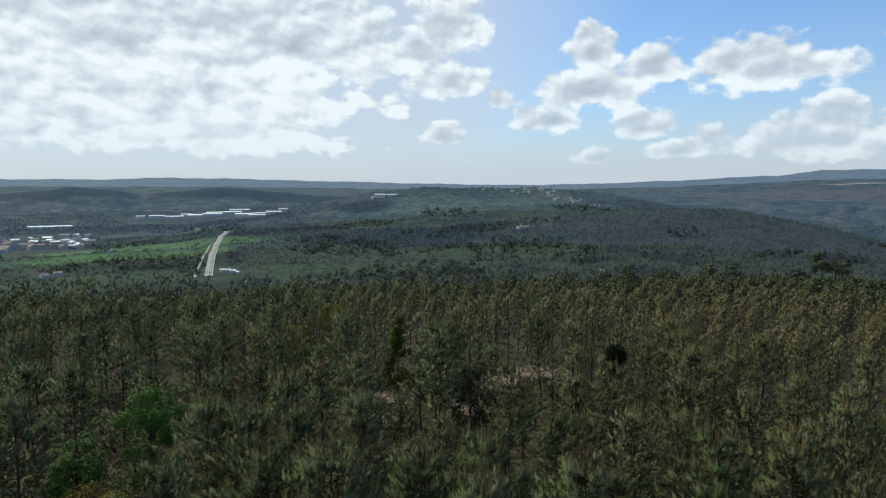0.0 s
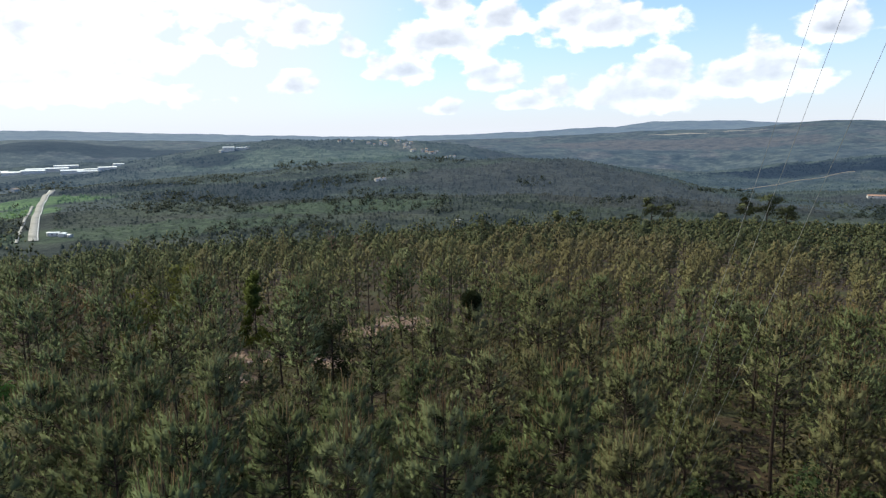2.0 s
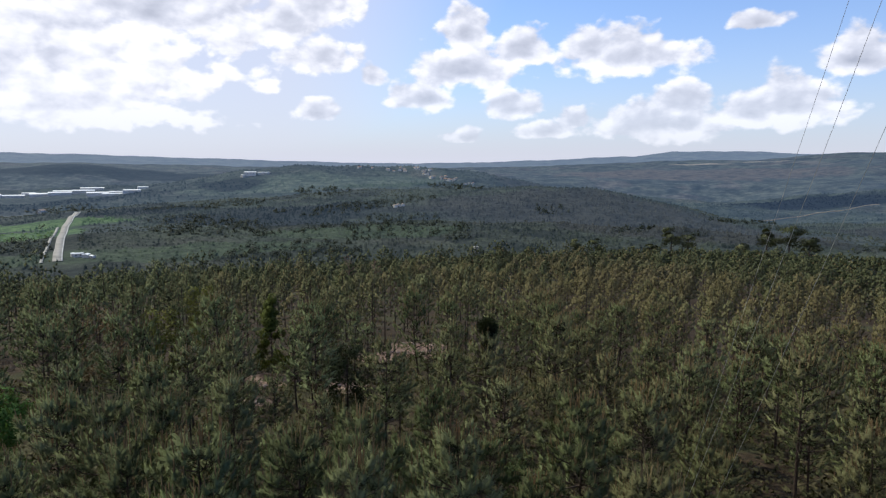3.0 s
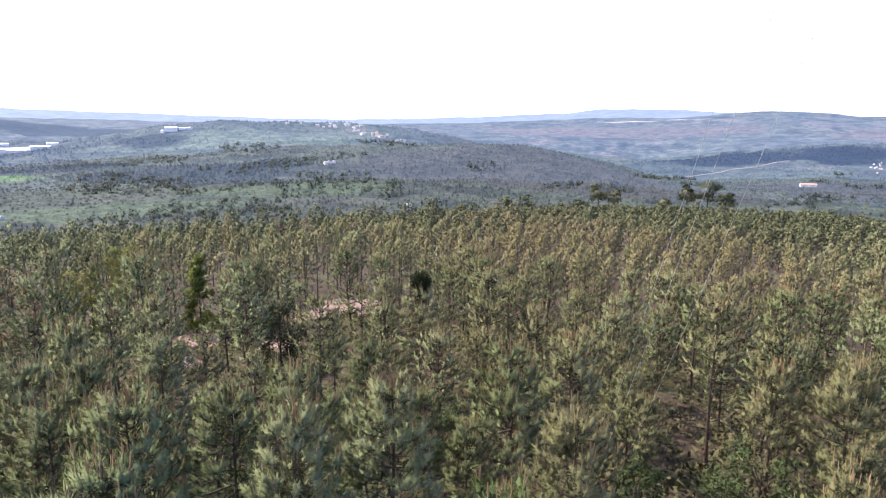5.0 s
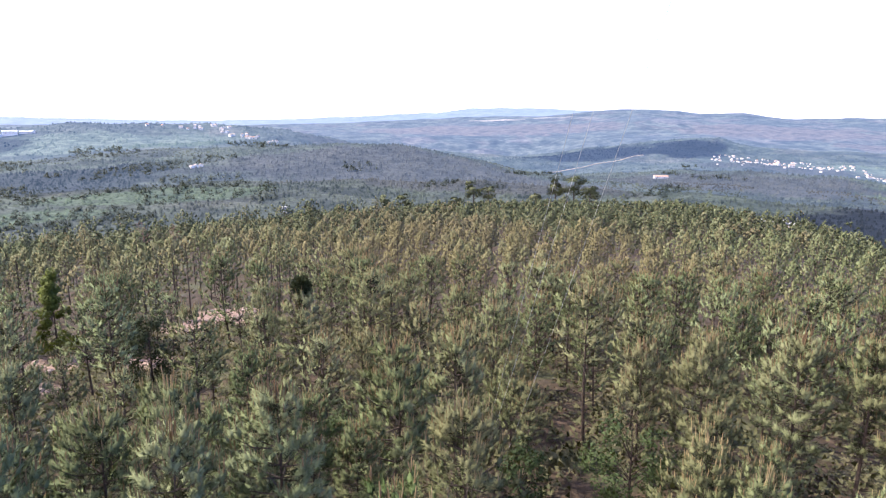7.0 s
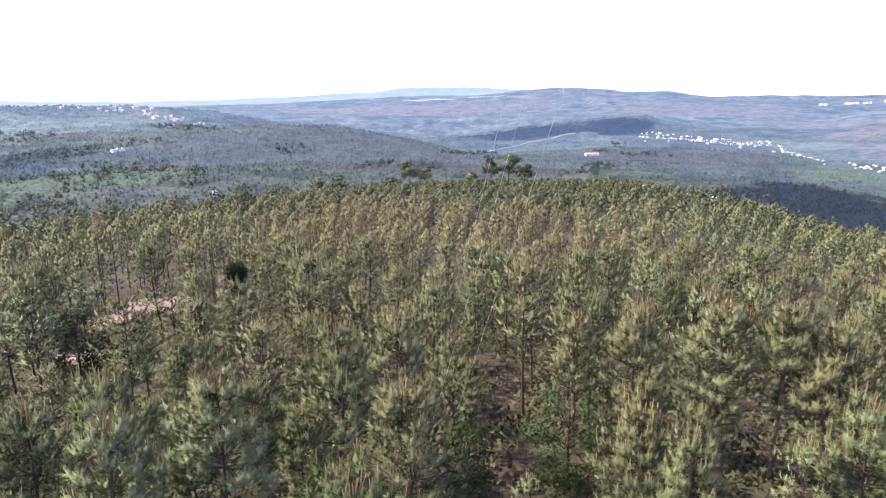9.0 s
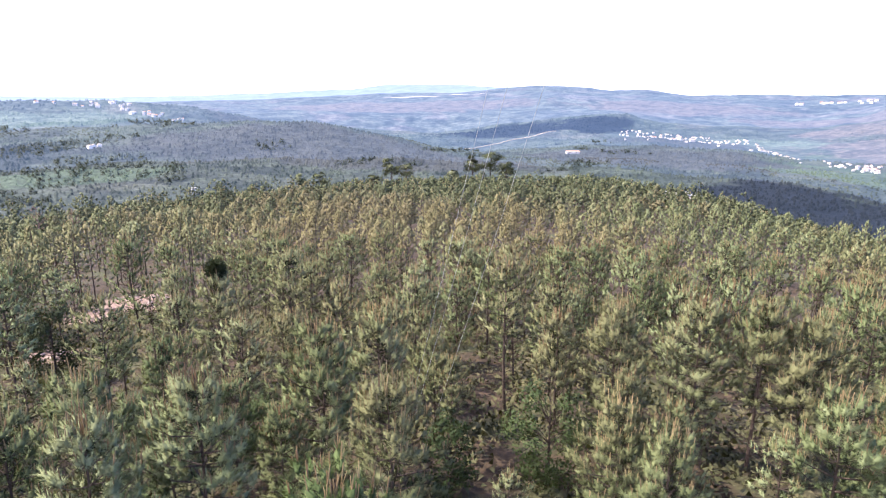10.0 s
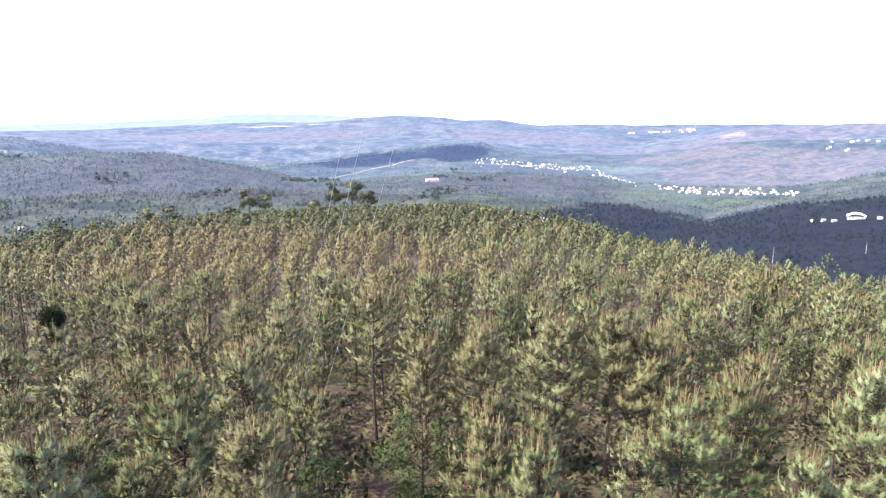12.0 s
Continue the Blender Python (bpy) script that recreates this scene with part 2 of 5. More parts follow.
TRACK = rough_matter("sandy_track", [(0.3, (0.36, 0.28, 0.21)), (0.7, (0.50, 0.42, 0.33))], 0.1)
CONCRETE = rough_matter("pale_concrete", [(0.3, (0.26, 0.25, 0.23)), (0.7, (0.38, 0.365, 0.34))], 0.6)
STEEL = rough_matter("galvanised_steel", [(0.3, (0.20, 0.20, 0.20)), (0.7, (0.34, 0.34, 0.34))], 3.0, rough=0.5)


def ground_material():
    """Pine litter, moss and scrub, with bare sandy soil where the trees leave clearings."""
    m, n = material("forest_floor", 0.95, 0.15)
    at = n.node("ShaderNodeNewGeometry").outputs["Position"]
    litter = n.ramp(n.noise(at, 1.3, 6.0, 0.65), [(0.3, (0.014, 0.010, 0.006)), (0.5, (0.032, 0.022, 0.013)), (0.72, (0.074, 0.048, 0.030))])
    green = n.ramp(n.noise(at, 2.2, 6.0, 0.65), [(0.3, (0.022, 0.026, 0.012)), (0.7, (0.060, 0.060, 0.027))])
    col = n.mix(n.step(n.noise(at, 0.16, 4.0, 0.6), 0.50, 0.66), litter, green)
    bare = None
    for x, y, r in CLEARINGS:
        q = n.math("SUBTRACT", 1.0, n.math("DIVIDE", n.vec("LENGTH", n.vec("MULTIPLY", n.vec("SUBTRACT", at, (x, y, 0)), (1, 1, 0))), r))
        bare = q if bare is None else n.math("MAXIMUM", bare, q)
    bare = n.math("ADD", bare, n.math("MULTIPLY", n.math("SUBTRACT", n.noise(at, 0.5, 5.0), 0.5), 1.3))
    sand = n.ramp(n.noise(at, 1.1, 6.0, 0.7), [(0.3, (0.11, 0.068, 0.050)), (0.55, (0.19, 0.128, 0.096)), (0.75, (0.30, 0.220, 0.176))])
    col = n.mix(n.step(bare, 0.15, 0.40), col, sand)
    n.link(col, n.bsdf.inputs["Base Color"])
    b = n.node("ShaderNodeBump", {"Strength": 0.7, "Distance": 0.12, "Height": n.noise(at, 2.6, 6.0, 0.65)})
    n.link(b.outputs[0], n.bsdf.inputs["Normal"])
    return m


def valley_material(name, woods, scrub, heath, haze_glow=None, grain=0.028, zones=(), relief=4.0):
    """Land seen from afar: woods, green scrub and heath in patches, with a leafy grain. zones: bearing, distance, half
    width, half depth, colour. The emission adds distance haze.
    """
    m, n = material(name, 0.95, 0.1)
    at = n.node("ShaderNodeNewGeometry").outputs["Position"]
    at2 = n.vec("MULTIPLY", at, (1, 1, 2.0))
    tops = n.noise(at2, grain * 4, 4.0, 0.7)
    wide, other = n.noise(at, 0.0030, 5.0, 0.6), n.noise(at, 0.0046, 4.0, 0.6)
    col = n.mix(n.step(wide, 0.42, 0.56), woods, scrub)
    col = n.mix(n.step(other, 0.52, 0.64), col, heath)
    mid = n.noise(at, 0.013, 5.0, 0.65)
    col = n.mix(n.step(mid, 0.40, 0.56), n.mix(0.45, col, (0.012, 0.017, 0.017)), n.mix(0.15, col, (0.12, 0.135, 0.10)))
    ragged = n.math("MULTIPLY", n.math("SUBTRACT", n.noise(at, 0.009, 6.0, 0.65), 0.5), 1.7)
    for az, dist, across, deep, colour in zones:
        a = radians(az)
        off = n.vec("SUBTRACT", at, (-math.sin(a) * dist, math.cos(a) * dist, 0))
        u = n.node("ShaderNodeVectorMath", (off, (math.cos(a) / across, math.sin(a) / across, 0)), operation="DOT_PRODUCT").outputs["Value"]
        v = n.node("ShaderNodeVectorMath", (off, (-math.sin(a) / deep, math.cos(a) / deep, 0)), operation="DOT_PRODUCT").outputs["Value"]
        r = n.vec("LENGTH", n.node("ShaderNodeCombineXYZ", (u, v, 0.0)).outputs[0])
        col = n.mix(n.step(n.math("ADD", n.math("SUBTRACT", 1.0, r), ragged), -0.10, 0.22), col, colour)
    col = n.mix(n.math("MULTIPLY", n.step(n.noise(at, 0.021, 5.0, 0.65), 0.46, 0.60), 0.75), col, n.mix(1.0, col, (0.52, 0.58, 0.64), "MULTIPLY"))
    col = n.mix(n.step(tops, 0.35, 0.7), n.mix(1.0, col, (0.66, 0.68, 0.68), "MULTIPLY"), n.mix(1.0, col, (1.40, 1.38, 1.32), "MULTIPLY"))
    n.link(col, n.bsdf.inputs["Base Color"])
    b = n.node("ShaderNodeBump", {"Strength": 0.6, "Distance": relief, "Height": n.noise(at2, grain * 4, 4.0, 0.6)})
    if relief > 1:
        n.link(b.outputs[0], n.bsdf.inputs["Normal"])
    # distance haze put into the emission; the land itself is no source
    if haze_glow:
        n.bsdf.inputs["Emission Color"].default_value = (*haze_glow, 1)
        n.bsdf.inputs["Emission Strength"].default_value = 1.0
    return m


CLEARINGS = [(-11.0, 60.0, 4.6), (-14.0, 56.0, 2.4), (-20.6, 45.6, 2.8), (-18.9, 40.0, 1.8), (-14.5, 46.0, 2.4), (8.0, 18.2, 1.3), (-13.5, 12.5, 1.5),
             (187.0, 230.0, 9.0), (176.0, 236.0, 8.0)]
FLOOR = ground_material()
GLADES = [(10.4, 22.6, 2.6), (8.6, 18.6, 2.4)]
PALE = (0.062, 0.076, 0.060)
# SHADE across the stream puts a cloud's shadow into the woods' colour
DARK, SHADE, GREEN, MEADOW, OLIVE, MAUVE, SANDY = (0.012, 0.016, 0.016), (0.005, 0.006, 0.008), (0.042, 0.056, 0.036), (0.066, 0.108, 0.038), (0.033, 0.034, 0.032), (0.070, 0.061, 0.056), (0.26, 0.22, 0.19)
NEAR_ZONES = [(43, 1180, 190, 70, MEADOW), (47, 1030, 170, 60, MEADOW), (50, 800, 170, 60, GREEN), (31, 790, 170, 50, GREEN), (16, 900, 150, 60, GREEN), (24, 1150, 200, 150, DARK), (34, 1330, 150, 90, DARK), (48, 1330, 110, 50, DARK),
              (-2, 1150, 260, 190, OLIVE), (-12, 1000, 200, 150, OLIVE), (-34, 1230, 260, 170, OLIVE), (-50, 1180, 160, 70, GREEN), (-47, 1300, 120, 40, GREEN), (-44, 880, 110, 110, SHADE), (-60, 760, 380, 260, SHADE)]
FAR_ZONES = [(20, 1640, 330, 130, PALE), (27, 1700, 90, 100, DARK), (13, 1560, 120, 60, GREEN), (44, 1700, 420, 130, DARK), (36, 1820, 140, 80, DARK), (-3, 1800, 200, 160, OLIVE),
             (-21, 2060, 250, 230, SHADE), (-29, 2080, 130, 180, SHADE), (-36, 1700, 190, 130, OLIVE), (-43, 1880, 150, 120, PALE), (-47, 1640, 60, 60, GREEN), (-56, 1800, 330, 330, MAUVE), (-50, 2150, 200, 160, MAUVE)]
HILL_ZONES = [(50, 2560, 260, 110, DARK), (38, 2560, 300, 110, DARK), (30, 2450, 300, 90, DARK), (-52, 2460, 620, 160, MAUVE), (-12, 2900, 600, 260, MAUVE), (-36, 2850, 400, 260, MAUVE), (-52.4, 2470, 40, 50, (0.15, 0.105, 0.092)),
              (-13, 3400, 160, 14, SANDY), (-18, 3450, 120, 10, SANDY)]
# blue emission stands in for haze, stronger with distance; base colours greyed too
VALLEY = valley_material("wooded_valley", (0.021, 0.025, 0.022), (0.032, 0.039, 0.029), (0.036, 0.037, 0.032), haze_glow=(0.006, 0.010, 0.016), zones=NEAR_ZONES)
SPURS = valley_material("wooded_spurs", (0.022, 0.026, 0.023), (0.033, 0.039, 0.030), (0.037, 0.038, 0.033), haze_glow=(0.015, 0.025, 0.045), grain=0.022, zones=NEAR_ZONES)
SLOPES = valley_material("far_wooded_slopes", (0.028, 0.034, 0.034), (0.038, 0.046, 0.040), (0.052, 0.052, 0.050), haze_glow=(0.021, 0.040, 0.078), grain=0.016, zones=FAR_ZONES, relief=6.0)
DISTANT = valley_material("distant_hills", (0.040, 0.046, 0.050), (0.052, 0.058, 0.056), (0.078, 0.070, 0.072), haze_glow=(0.027, 0.050, 0.100), grain=0.010, zones=HILL_ZONES, relief=6.0)
RIDGE = valley_material("farthest_ridges", (0.03, 0.035, 0.035), (0.04, 0.045, 0.04), (0.05, 0.05, 0.05), haze_glow=(0.128, 0.178, 0.300), grain=0.006)
# tree tops emit the same added haze as the land under them
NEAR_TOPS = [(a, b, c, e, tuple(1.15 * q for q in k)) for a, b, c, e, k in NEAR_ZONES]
VALLEY_TREES = valley_material("valley_tree_tops", (0.022, 0.027, 0.023), (0.034, 0.042, 0.030), (0.040, 0.041, 0.034), haze_glow=(0.006, 0.010, 0.016), zones=NEAR_TOPS, relief=0.2)
SPUR_TREES = valley_material("spur_tree_tops", (0.023, 0.028, 0.024), (0.034, 0.042, 0.031), (0.040, 0.041, 0.035), haze_glow=(0.015, 0.025, 0.045), grain=0.022, zones=NEAR_TOPS, relief=0.2)
SLOPE_TREES = valley_material("far_tree_tops", (0.032, 0.038, 0.037), (0.043, 0.052, 0.044), (0.058, 0.058, 0.055), haze_glow=(0.021, 0.040, 0.078), grain=0.016, zones=[(a, b, c, e, tuple(1.15 * q for q in k)) for a, b, c, e, k in FAR_ZONES], relief=0.2)

# ---------------------------------------------------------------- mesh helpers
def raw_mesh(name, v, f, mats, which=None, normals=None):
    """A mesh from arrays of corners and triangles."""
    me = bpy.data.meshes.new(name)
    v, f = np.asarray(v, np.float32), np.asarray(f, np.int32)
    me.vertices.add(len(v))
    me.vertices.foreach_set("co", v.ravel())
    me.loops.add(f.size)
    me.loops.foreach_set("vertex_index", f.ravel())
    me.polygons.add(len(f))
    k = f.shape[1]
    me.polygons.foreach_set("loop_start", np.arange(0, f.size, k, dtype=np.int32))
    for m in mats:
        me.materials.append(m)
    if which is not None:
        me.polygons.foreach_set("material_index", np.asarray(which, np.int32))
    me.update(calc_edges=True)
    if normals is not None:
        me.normals_split_custom_set_from_vertices(np.asarray(normals, np.float32).tolist())
    return me


def empty(name, m=None):
    ob = new(name)
    ob.empty_display_size = 0.3
    if m is not None:
        ob.matrix_world = m
    return ob


def part(name, bm, mat, parent, label=""):
    """A bmesh as ONE mesh object under a thing or under a part."""
    me = bpy.data.meshes.new(name)
    bm.to_mesh(me)
    bm.free()
    me.materials.append(mat)
    ob = new(name, me)
    ob.parent = parent
    return tagged(ob, label)


def part_raw(name, v, f, mat, parent, label="", normals=None):
    ob = new(name, raw_mesh(name, v, f, [mat], None, normals))
    ob.parent = parent
    return tagged(ob, label)


def box(bm, size, at, turn=0.0):
    m = Matrix.Translation(at) @ Matrix.Rotation(turn, 4, "Z") @ Matrix.Diagonal((*size, 1))
    return bmesh.ops.create_cube(bm, size=1, matrix=m)["verts"]


def tube(points, radii, sides=6):
    """Corners and triangles of a tapered tube along points."""
    pts, v, f = np.asarray(points, float), [], []
    for i, (p, r) in enumerate(zip(pts, radii)):
        d = pts[min(i + 1, len(pts) - 1)] - pts[max(i - 1, 0)]
        d = d / (np.linalg.norm(d) + 1e-9)
        a = np.cross(d, (0.3, 1, 0.1) if abs(d[1]) < 0.8 else (1, 0.2, 0.1))
        a /= np.linalg.norm(a)
        b = np.cross(d, a)
        for s in range(sides):
            t = 2 * math.pi * s / sides
            v.append(p + r * (math.cos(t) * a + math.sin(t) * b))
        if i:
            for s in range(sides):
                q, n = (i - 1) * sides + s, (i - 1) * sides + (s + 1) % sides
                f += [(q, n, n + sides), (q, n + sides, q + sides)]
    return np.array(v), np.array(f)


def joined(pieces):
    v, f, n = [], [], 0
    for pv, pf in pieces:
        v.append(pv)
        f.append(np.asarray(pf) + n)
        n += len(pv)
    return np.concatenate(v), np.concatenate(f)


def blades(base, way, length, width, rng, face=None):
    """One thin triangle for each needle or leaf, with its root at base; face: the side of its tuft that it lies on."""
    side = np.cross(way, rng.normal(size=way.shape) if face is None else face + rng.normal(size=way.shape) * 0.25)
    side /= np.linalg.norm(side, axis=1, keepdims=True) + 1e-9
    tip = base + way * np.broadcast_to(np.asarray(length, float), (len(base),))[:, None]
    if face is not None:
        side = side * np.where((np.cross(side, way) * face).sum(-1, keepdims=True) < 0, -1, 1)
    wide = (np.broadcast_to(np.asarray(width, float), (len(base),)) * 0.5)[:, None] * side
    v = np.stack([base - wide, base + wide, tip], 1).reshape(-1, 3)
    return v, np.arange(len(v)).reshape(-1, 3)


def unit(a):
    return a / (np.linalg.norm(a, axis=-1, keepdims=True) + 1e-9)


# ---------------------------------------------------------------- the lie of the land
def bearing(az, d):
    a = np.radians(az)
    return -np.sin(a) * d, np.cos(a) * d


# the far country, ring by ring: distance, then bearings to the left of north and the angle at which the land stands over or under the lookout
RINGS = [
    (620, (60, -40, -45, -51, -62, -70), (-10.1, -10.1, -10.6, -11.3, -11.0, -10.5)),
    (980, (60, 40, 20, 0, -10, -20, -30, -40, -45, -51, -57, -62, -70), (-6.3, -6.0, -5.7, -5.5, -5.5, -6.0, -6.2, -6.8, -6.7, -8.0, -6.3, -5.3, -4.0)),
    (1350, (60, 48, 40, 30, 20, 10, 5, 0, -5, -10, -13, -16, -20, -30, -40, -45, -51, -57, -62, -70), (-5.0, -4.9, -4.45, -4.0, -3.7, -2.9, -2.4, -2.1, -2.45, -3.15, -3.75, -4.45, -5.0, -4.6, -4.6, -5.2, -5.3, -5.0, -4.0, -3.0)),
    (1600, (60, 40, 30, 20, 10, 5, 0, -10, -20, -30, -35, -40, -45, -51, -57, -62, -70), (-4.0, -3.8, -2.8, -2.2, -1.9, -2.3, -3.2, -4.0, -4.6, -3.9, -3.7, -4.2, -4.7, -4.4, -4.2, -3.0, -2.4)),
    (1950, (60, 40, 35, 30, 26, 21, 15, 9, 6.4, 2.6, -1, -5, -15, -20, -25, -30, -41, -45, -51, -57, -62, -70), (-3.15, -3.05, -2.9, -1.7, -0.95, -0.5, -0.45, -0.6, -0.85, -1.5, -2.5, -3.2, -3.4, -3.3, -2.9, -3.1, -3.4, -3.6, -2.9, -2.6, -2.2, -1.6)),
    (2250, (60, 40, 30, 20, 10, 0, -8, -14, -17.7, -22.2, -26.4, -31.6, -32.8, -36, -45, -51, -57, -70), (-2.6, -2.6, -2.0, -1.4, -1.5, -2.5, -3.1, -3.6, -3.26, -2.45, -1.81, -1.56, -2.1, -2.4, -2.7, -1.6, -1.2, -0.9)),
    (2600, (60, 54, 49.5, 44.8, 38.3, 31.7, 15, 0, -15, -25, -32, -40, -44, -48.6, -50.8, -53, -57, -62, -70), (-0.85, -0.82, -0.25, -0.93, -0.42, -1.0, -1.2, -1.5, -1.5, -1.4, -1.3, -1.6, -1.9, -1.4, -0.7, -0.1, 0.12, 0.3, 0.4)),
    (3200, (60, 45, 38, 20, 0, -10, -20, -25, -30, -36, -44, -52, -70), (-0.5, -0.6, -0.5, -0.8, -0.9, -0.6, -0.3, 0.2, 0.0, -0.4, -0.6, -0.2, 0.0)),
    (3600, (60, 50, 40, 20, 10, 0, -10, -18, -22, -24.5, -27.4, -30.2, -33, -36, -44, -52, -70), (-0.25, -0.2, -0.3, -0.65, -0.65, -0.4, 0.1, 0.3, 0.7, 0.86, 0.77, 0.51, 0.57, 0.07, 0.12, 0.15, 0.2)),
    (4400, (60, 47, 42.6, 36, 29, 21, 11, 4, -0.5, -4.8, -8, -11, -15, -20, -25, -32, -70), (0.33, 0.30, 0.44, 0.30, 0.14, -0.12, -0.24, -0.05, 0.13, 0.39, 0.5, 0.9, 0.97, 0.76, 0.4, 0.0, 0.0)),
    (4950, (60, 21, 0, -70), (0.0, -0.4, -0.2, -0.3)),
]


def far_country(az, d):
    """Height of the land beyond the plantation: rises and dips between the rings."""
    turn = az + 0.8 * np.sin(d * 0.0043 + 0.09 * az) * np.clip((d - 700) / 600, 0, 1) * np.clip((2400 - d) / 500, 0, 1)
    heights = [EYE + r * np.tan(np.radians(np.interp(-turn, [-q for q in bearings], angles))) for r, bearings, angles in RINGS]
    z = heights[0] * np.ones_like(d)
    for i in range(len(RINGS) - 1):
        k = np.clip((d - RINGS[i][0]) / (RINGS[i + 1][0] - RINGS[i][0]), 0, 1)
        k = 0.45 * k + 0.55 * k * k * (3 - 2 * k)
        z = z + (heights[i + 1] - heights[i]) * k
    return z


def ground_z(x, y):
    x, y = np.asarray(x, float), np.asarray(y, float)
    d = np.hypot(x, y)
    c, s = np.cos(np.radians(-24)), np.sin(np.radians(-24))
    u, v = -s * x + c * y, -c * x - s * y          # along the spur, and to its left
    hill = -0.096 * np.maximum(u, 0) + 0.05 * np.minimum(u, 0) - np.where(v > 0, 0.00055 * v * v, 0.42 * (np.hypot(np.maximum(-v - 20, 0), 60) - 60))
    q = np.sqrt((u / 300) ** 2 + (v / np.where(v > 0, 195, 200)) ** 2)
    k = np.clip((q - 0.95) / 1.15, 0, 1)
    k = k * k * (3 - 2 * k)
    return np.maximum(hill, -97) * (1 - k) + far_country(np.degrees(np.arctan2(-x, y)), d) * k


def rolling(x, y):
    """Small swells and hollows, none at the foot of the tower."""
    d = np.hypot(x, y)
    a = 0.35 * np.sin(x * 0.21 + 1.3) * np.sin(y * 0.17) * np.clip(d / 40, 0, 1)
    b = 3.2 * (np.sin(x * 0.011 + 0.7 * np.sin(y * 0.007)) * np.sin(y * 0.009 + 2.0)) * np.clip((d - 700) / 600, 0, 1)
    c = 2.4 * np.sin(x * 0.031 + 1.0) * np.sin(y * 0.027 + 0.5 * np.sin(x * 0.013)) * np.clip((d - 450) / 500, 0, 1)
    return a + b + c


def land(x, y):
    return ground_z(x, y) + rolling(x, y)


def at_land(x, y):
    return float(land(x, y))


def sheet(name, d_list, az_list, mats, which):
    dd, aa = np.meshgrid(d_list, np.radians(az_list), indexing="ij")
    x, y = -np.sin(aa) * dd, np.cos(aa) * dd
    v = np.stack([x, y, land(x, y)], -1).reshape(-1, 3)
    n, k = len(d_list), len(az_list)
    i, j = np.meshgrid(np.arange(n - 1), np.arange(k - 1), indexing="ij")
    q = (i * k + j).ravel()
    f = np.stack([q, q + k, q + k + 1, q + 1], 1)
    me = raw_mesh(name, v, f, mats, np.asarray(which(dd[:-1, :-1], np.degrees(aa[:-1, :-1])), np.int32).ravel())
    me.polygons.foreach_set("use_smooth", np.ones(len(f), bool))
    return new(name, me)


AZ = np.concatenate([np.arange(-180, -76, 4.0), np.arange(-76, 76, 0.42), np.arange(76, 180.1, 4.0)])
NEAR_D = np.concatenate([[0.05], np.arange(2, 60, 2.0), np.geomspace(60, 1002, 110)])


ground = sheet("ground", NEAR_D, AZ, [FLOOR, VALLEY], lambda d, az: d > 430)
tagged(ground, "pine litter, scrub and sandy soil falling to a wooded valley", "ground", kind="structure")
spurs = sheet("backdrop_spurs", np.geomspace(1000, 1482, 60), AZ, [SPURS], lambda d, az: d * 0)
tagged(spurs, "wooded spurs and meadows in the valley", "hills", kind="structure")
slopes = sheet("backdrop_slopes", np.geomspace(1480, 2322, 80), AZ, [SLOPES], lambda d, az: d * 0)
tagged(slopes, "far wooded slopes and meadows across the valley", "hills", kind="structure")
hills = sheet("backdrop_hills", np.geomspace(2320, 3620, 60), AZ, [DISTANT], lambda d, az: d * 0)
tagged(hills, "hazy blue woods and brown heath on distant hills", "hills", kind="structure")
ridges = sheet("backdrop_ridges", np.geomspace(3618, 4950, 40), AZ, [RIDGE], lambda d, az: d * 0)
tagged(ridges, "ridges on the horizon, pale blue from added haze", "hills", kind="structure")


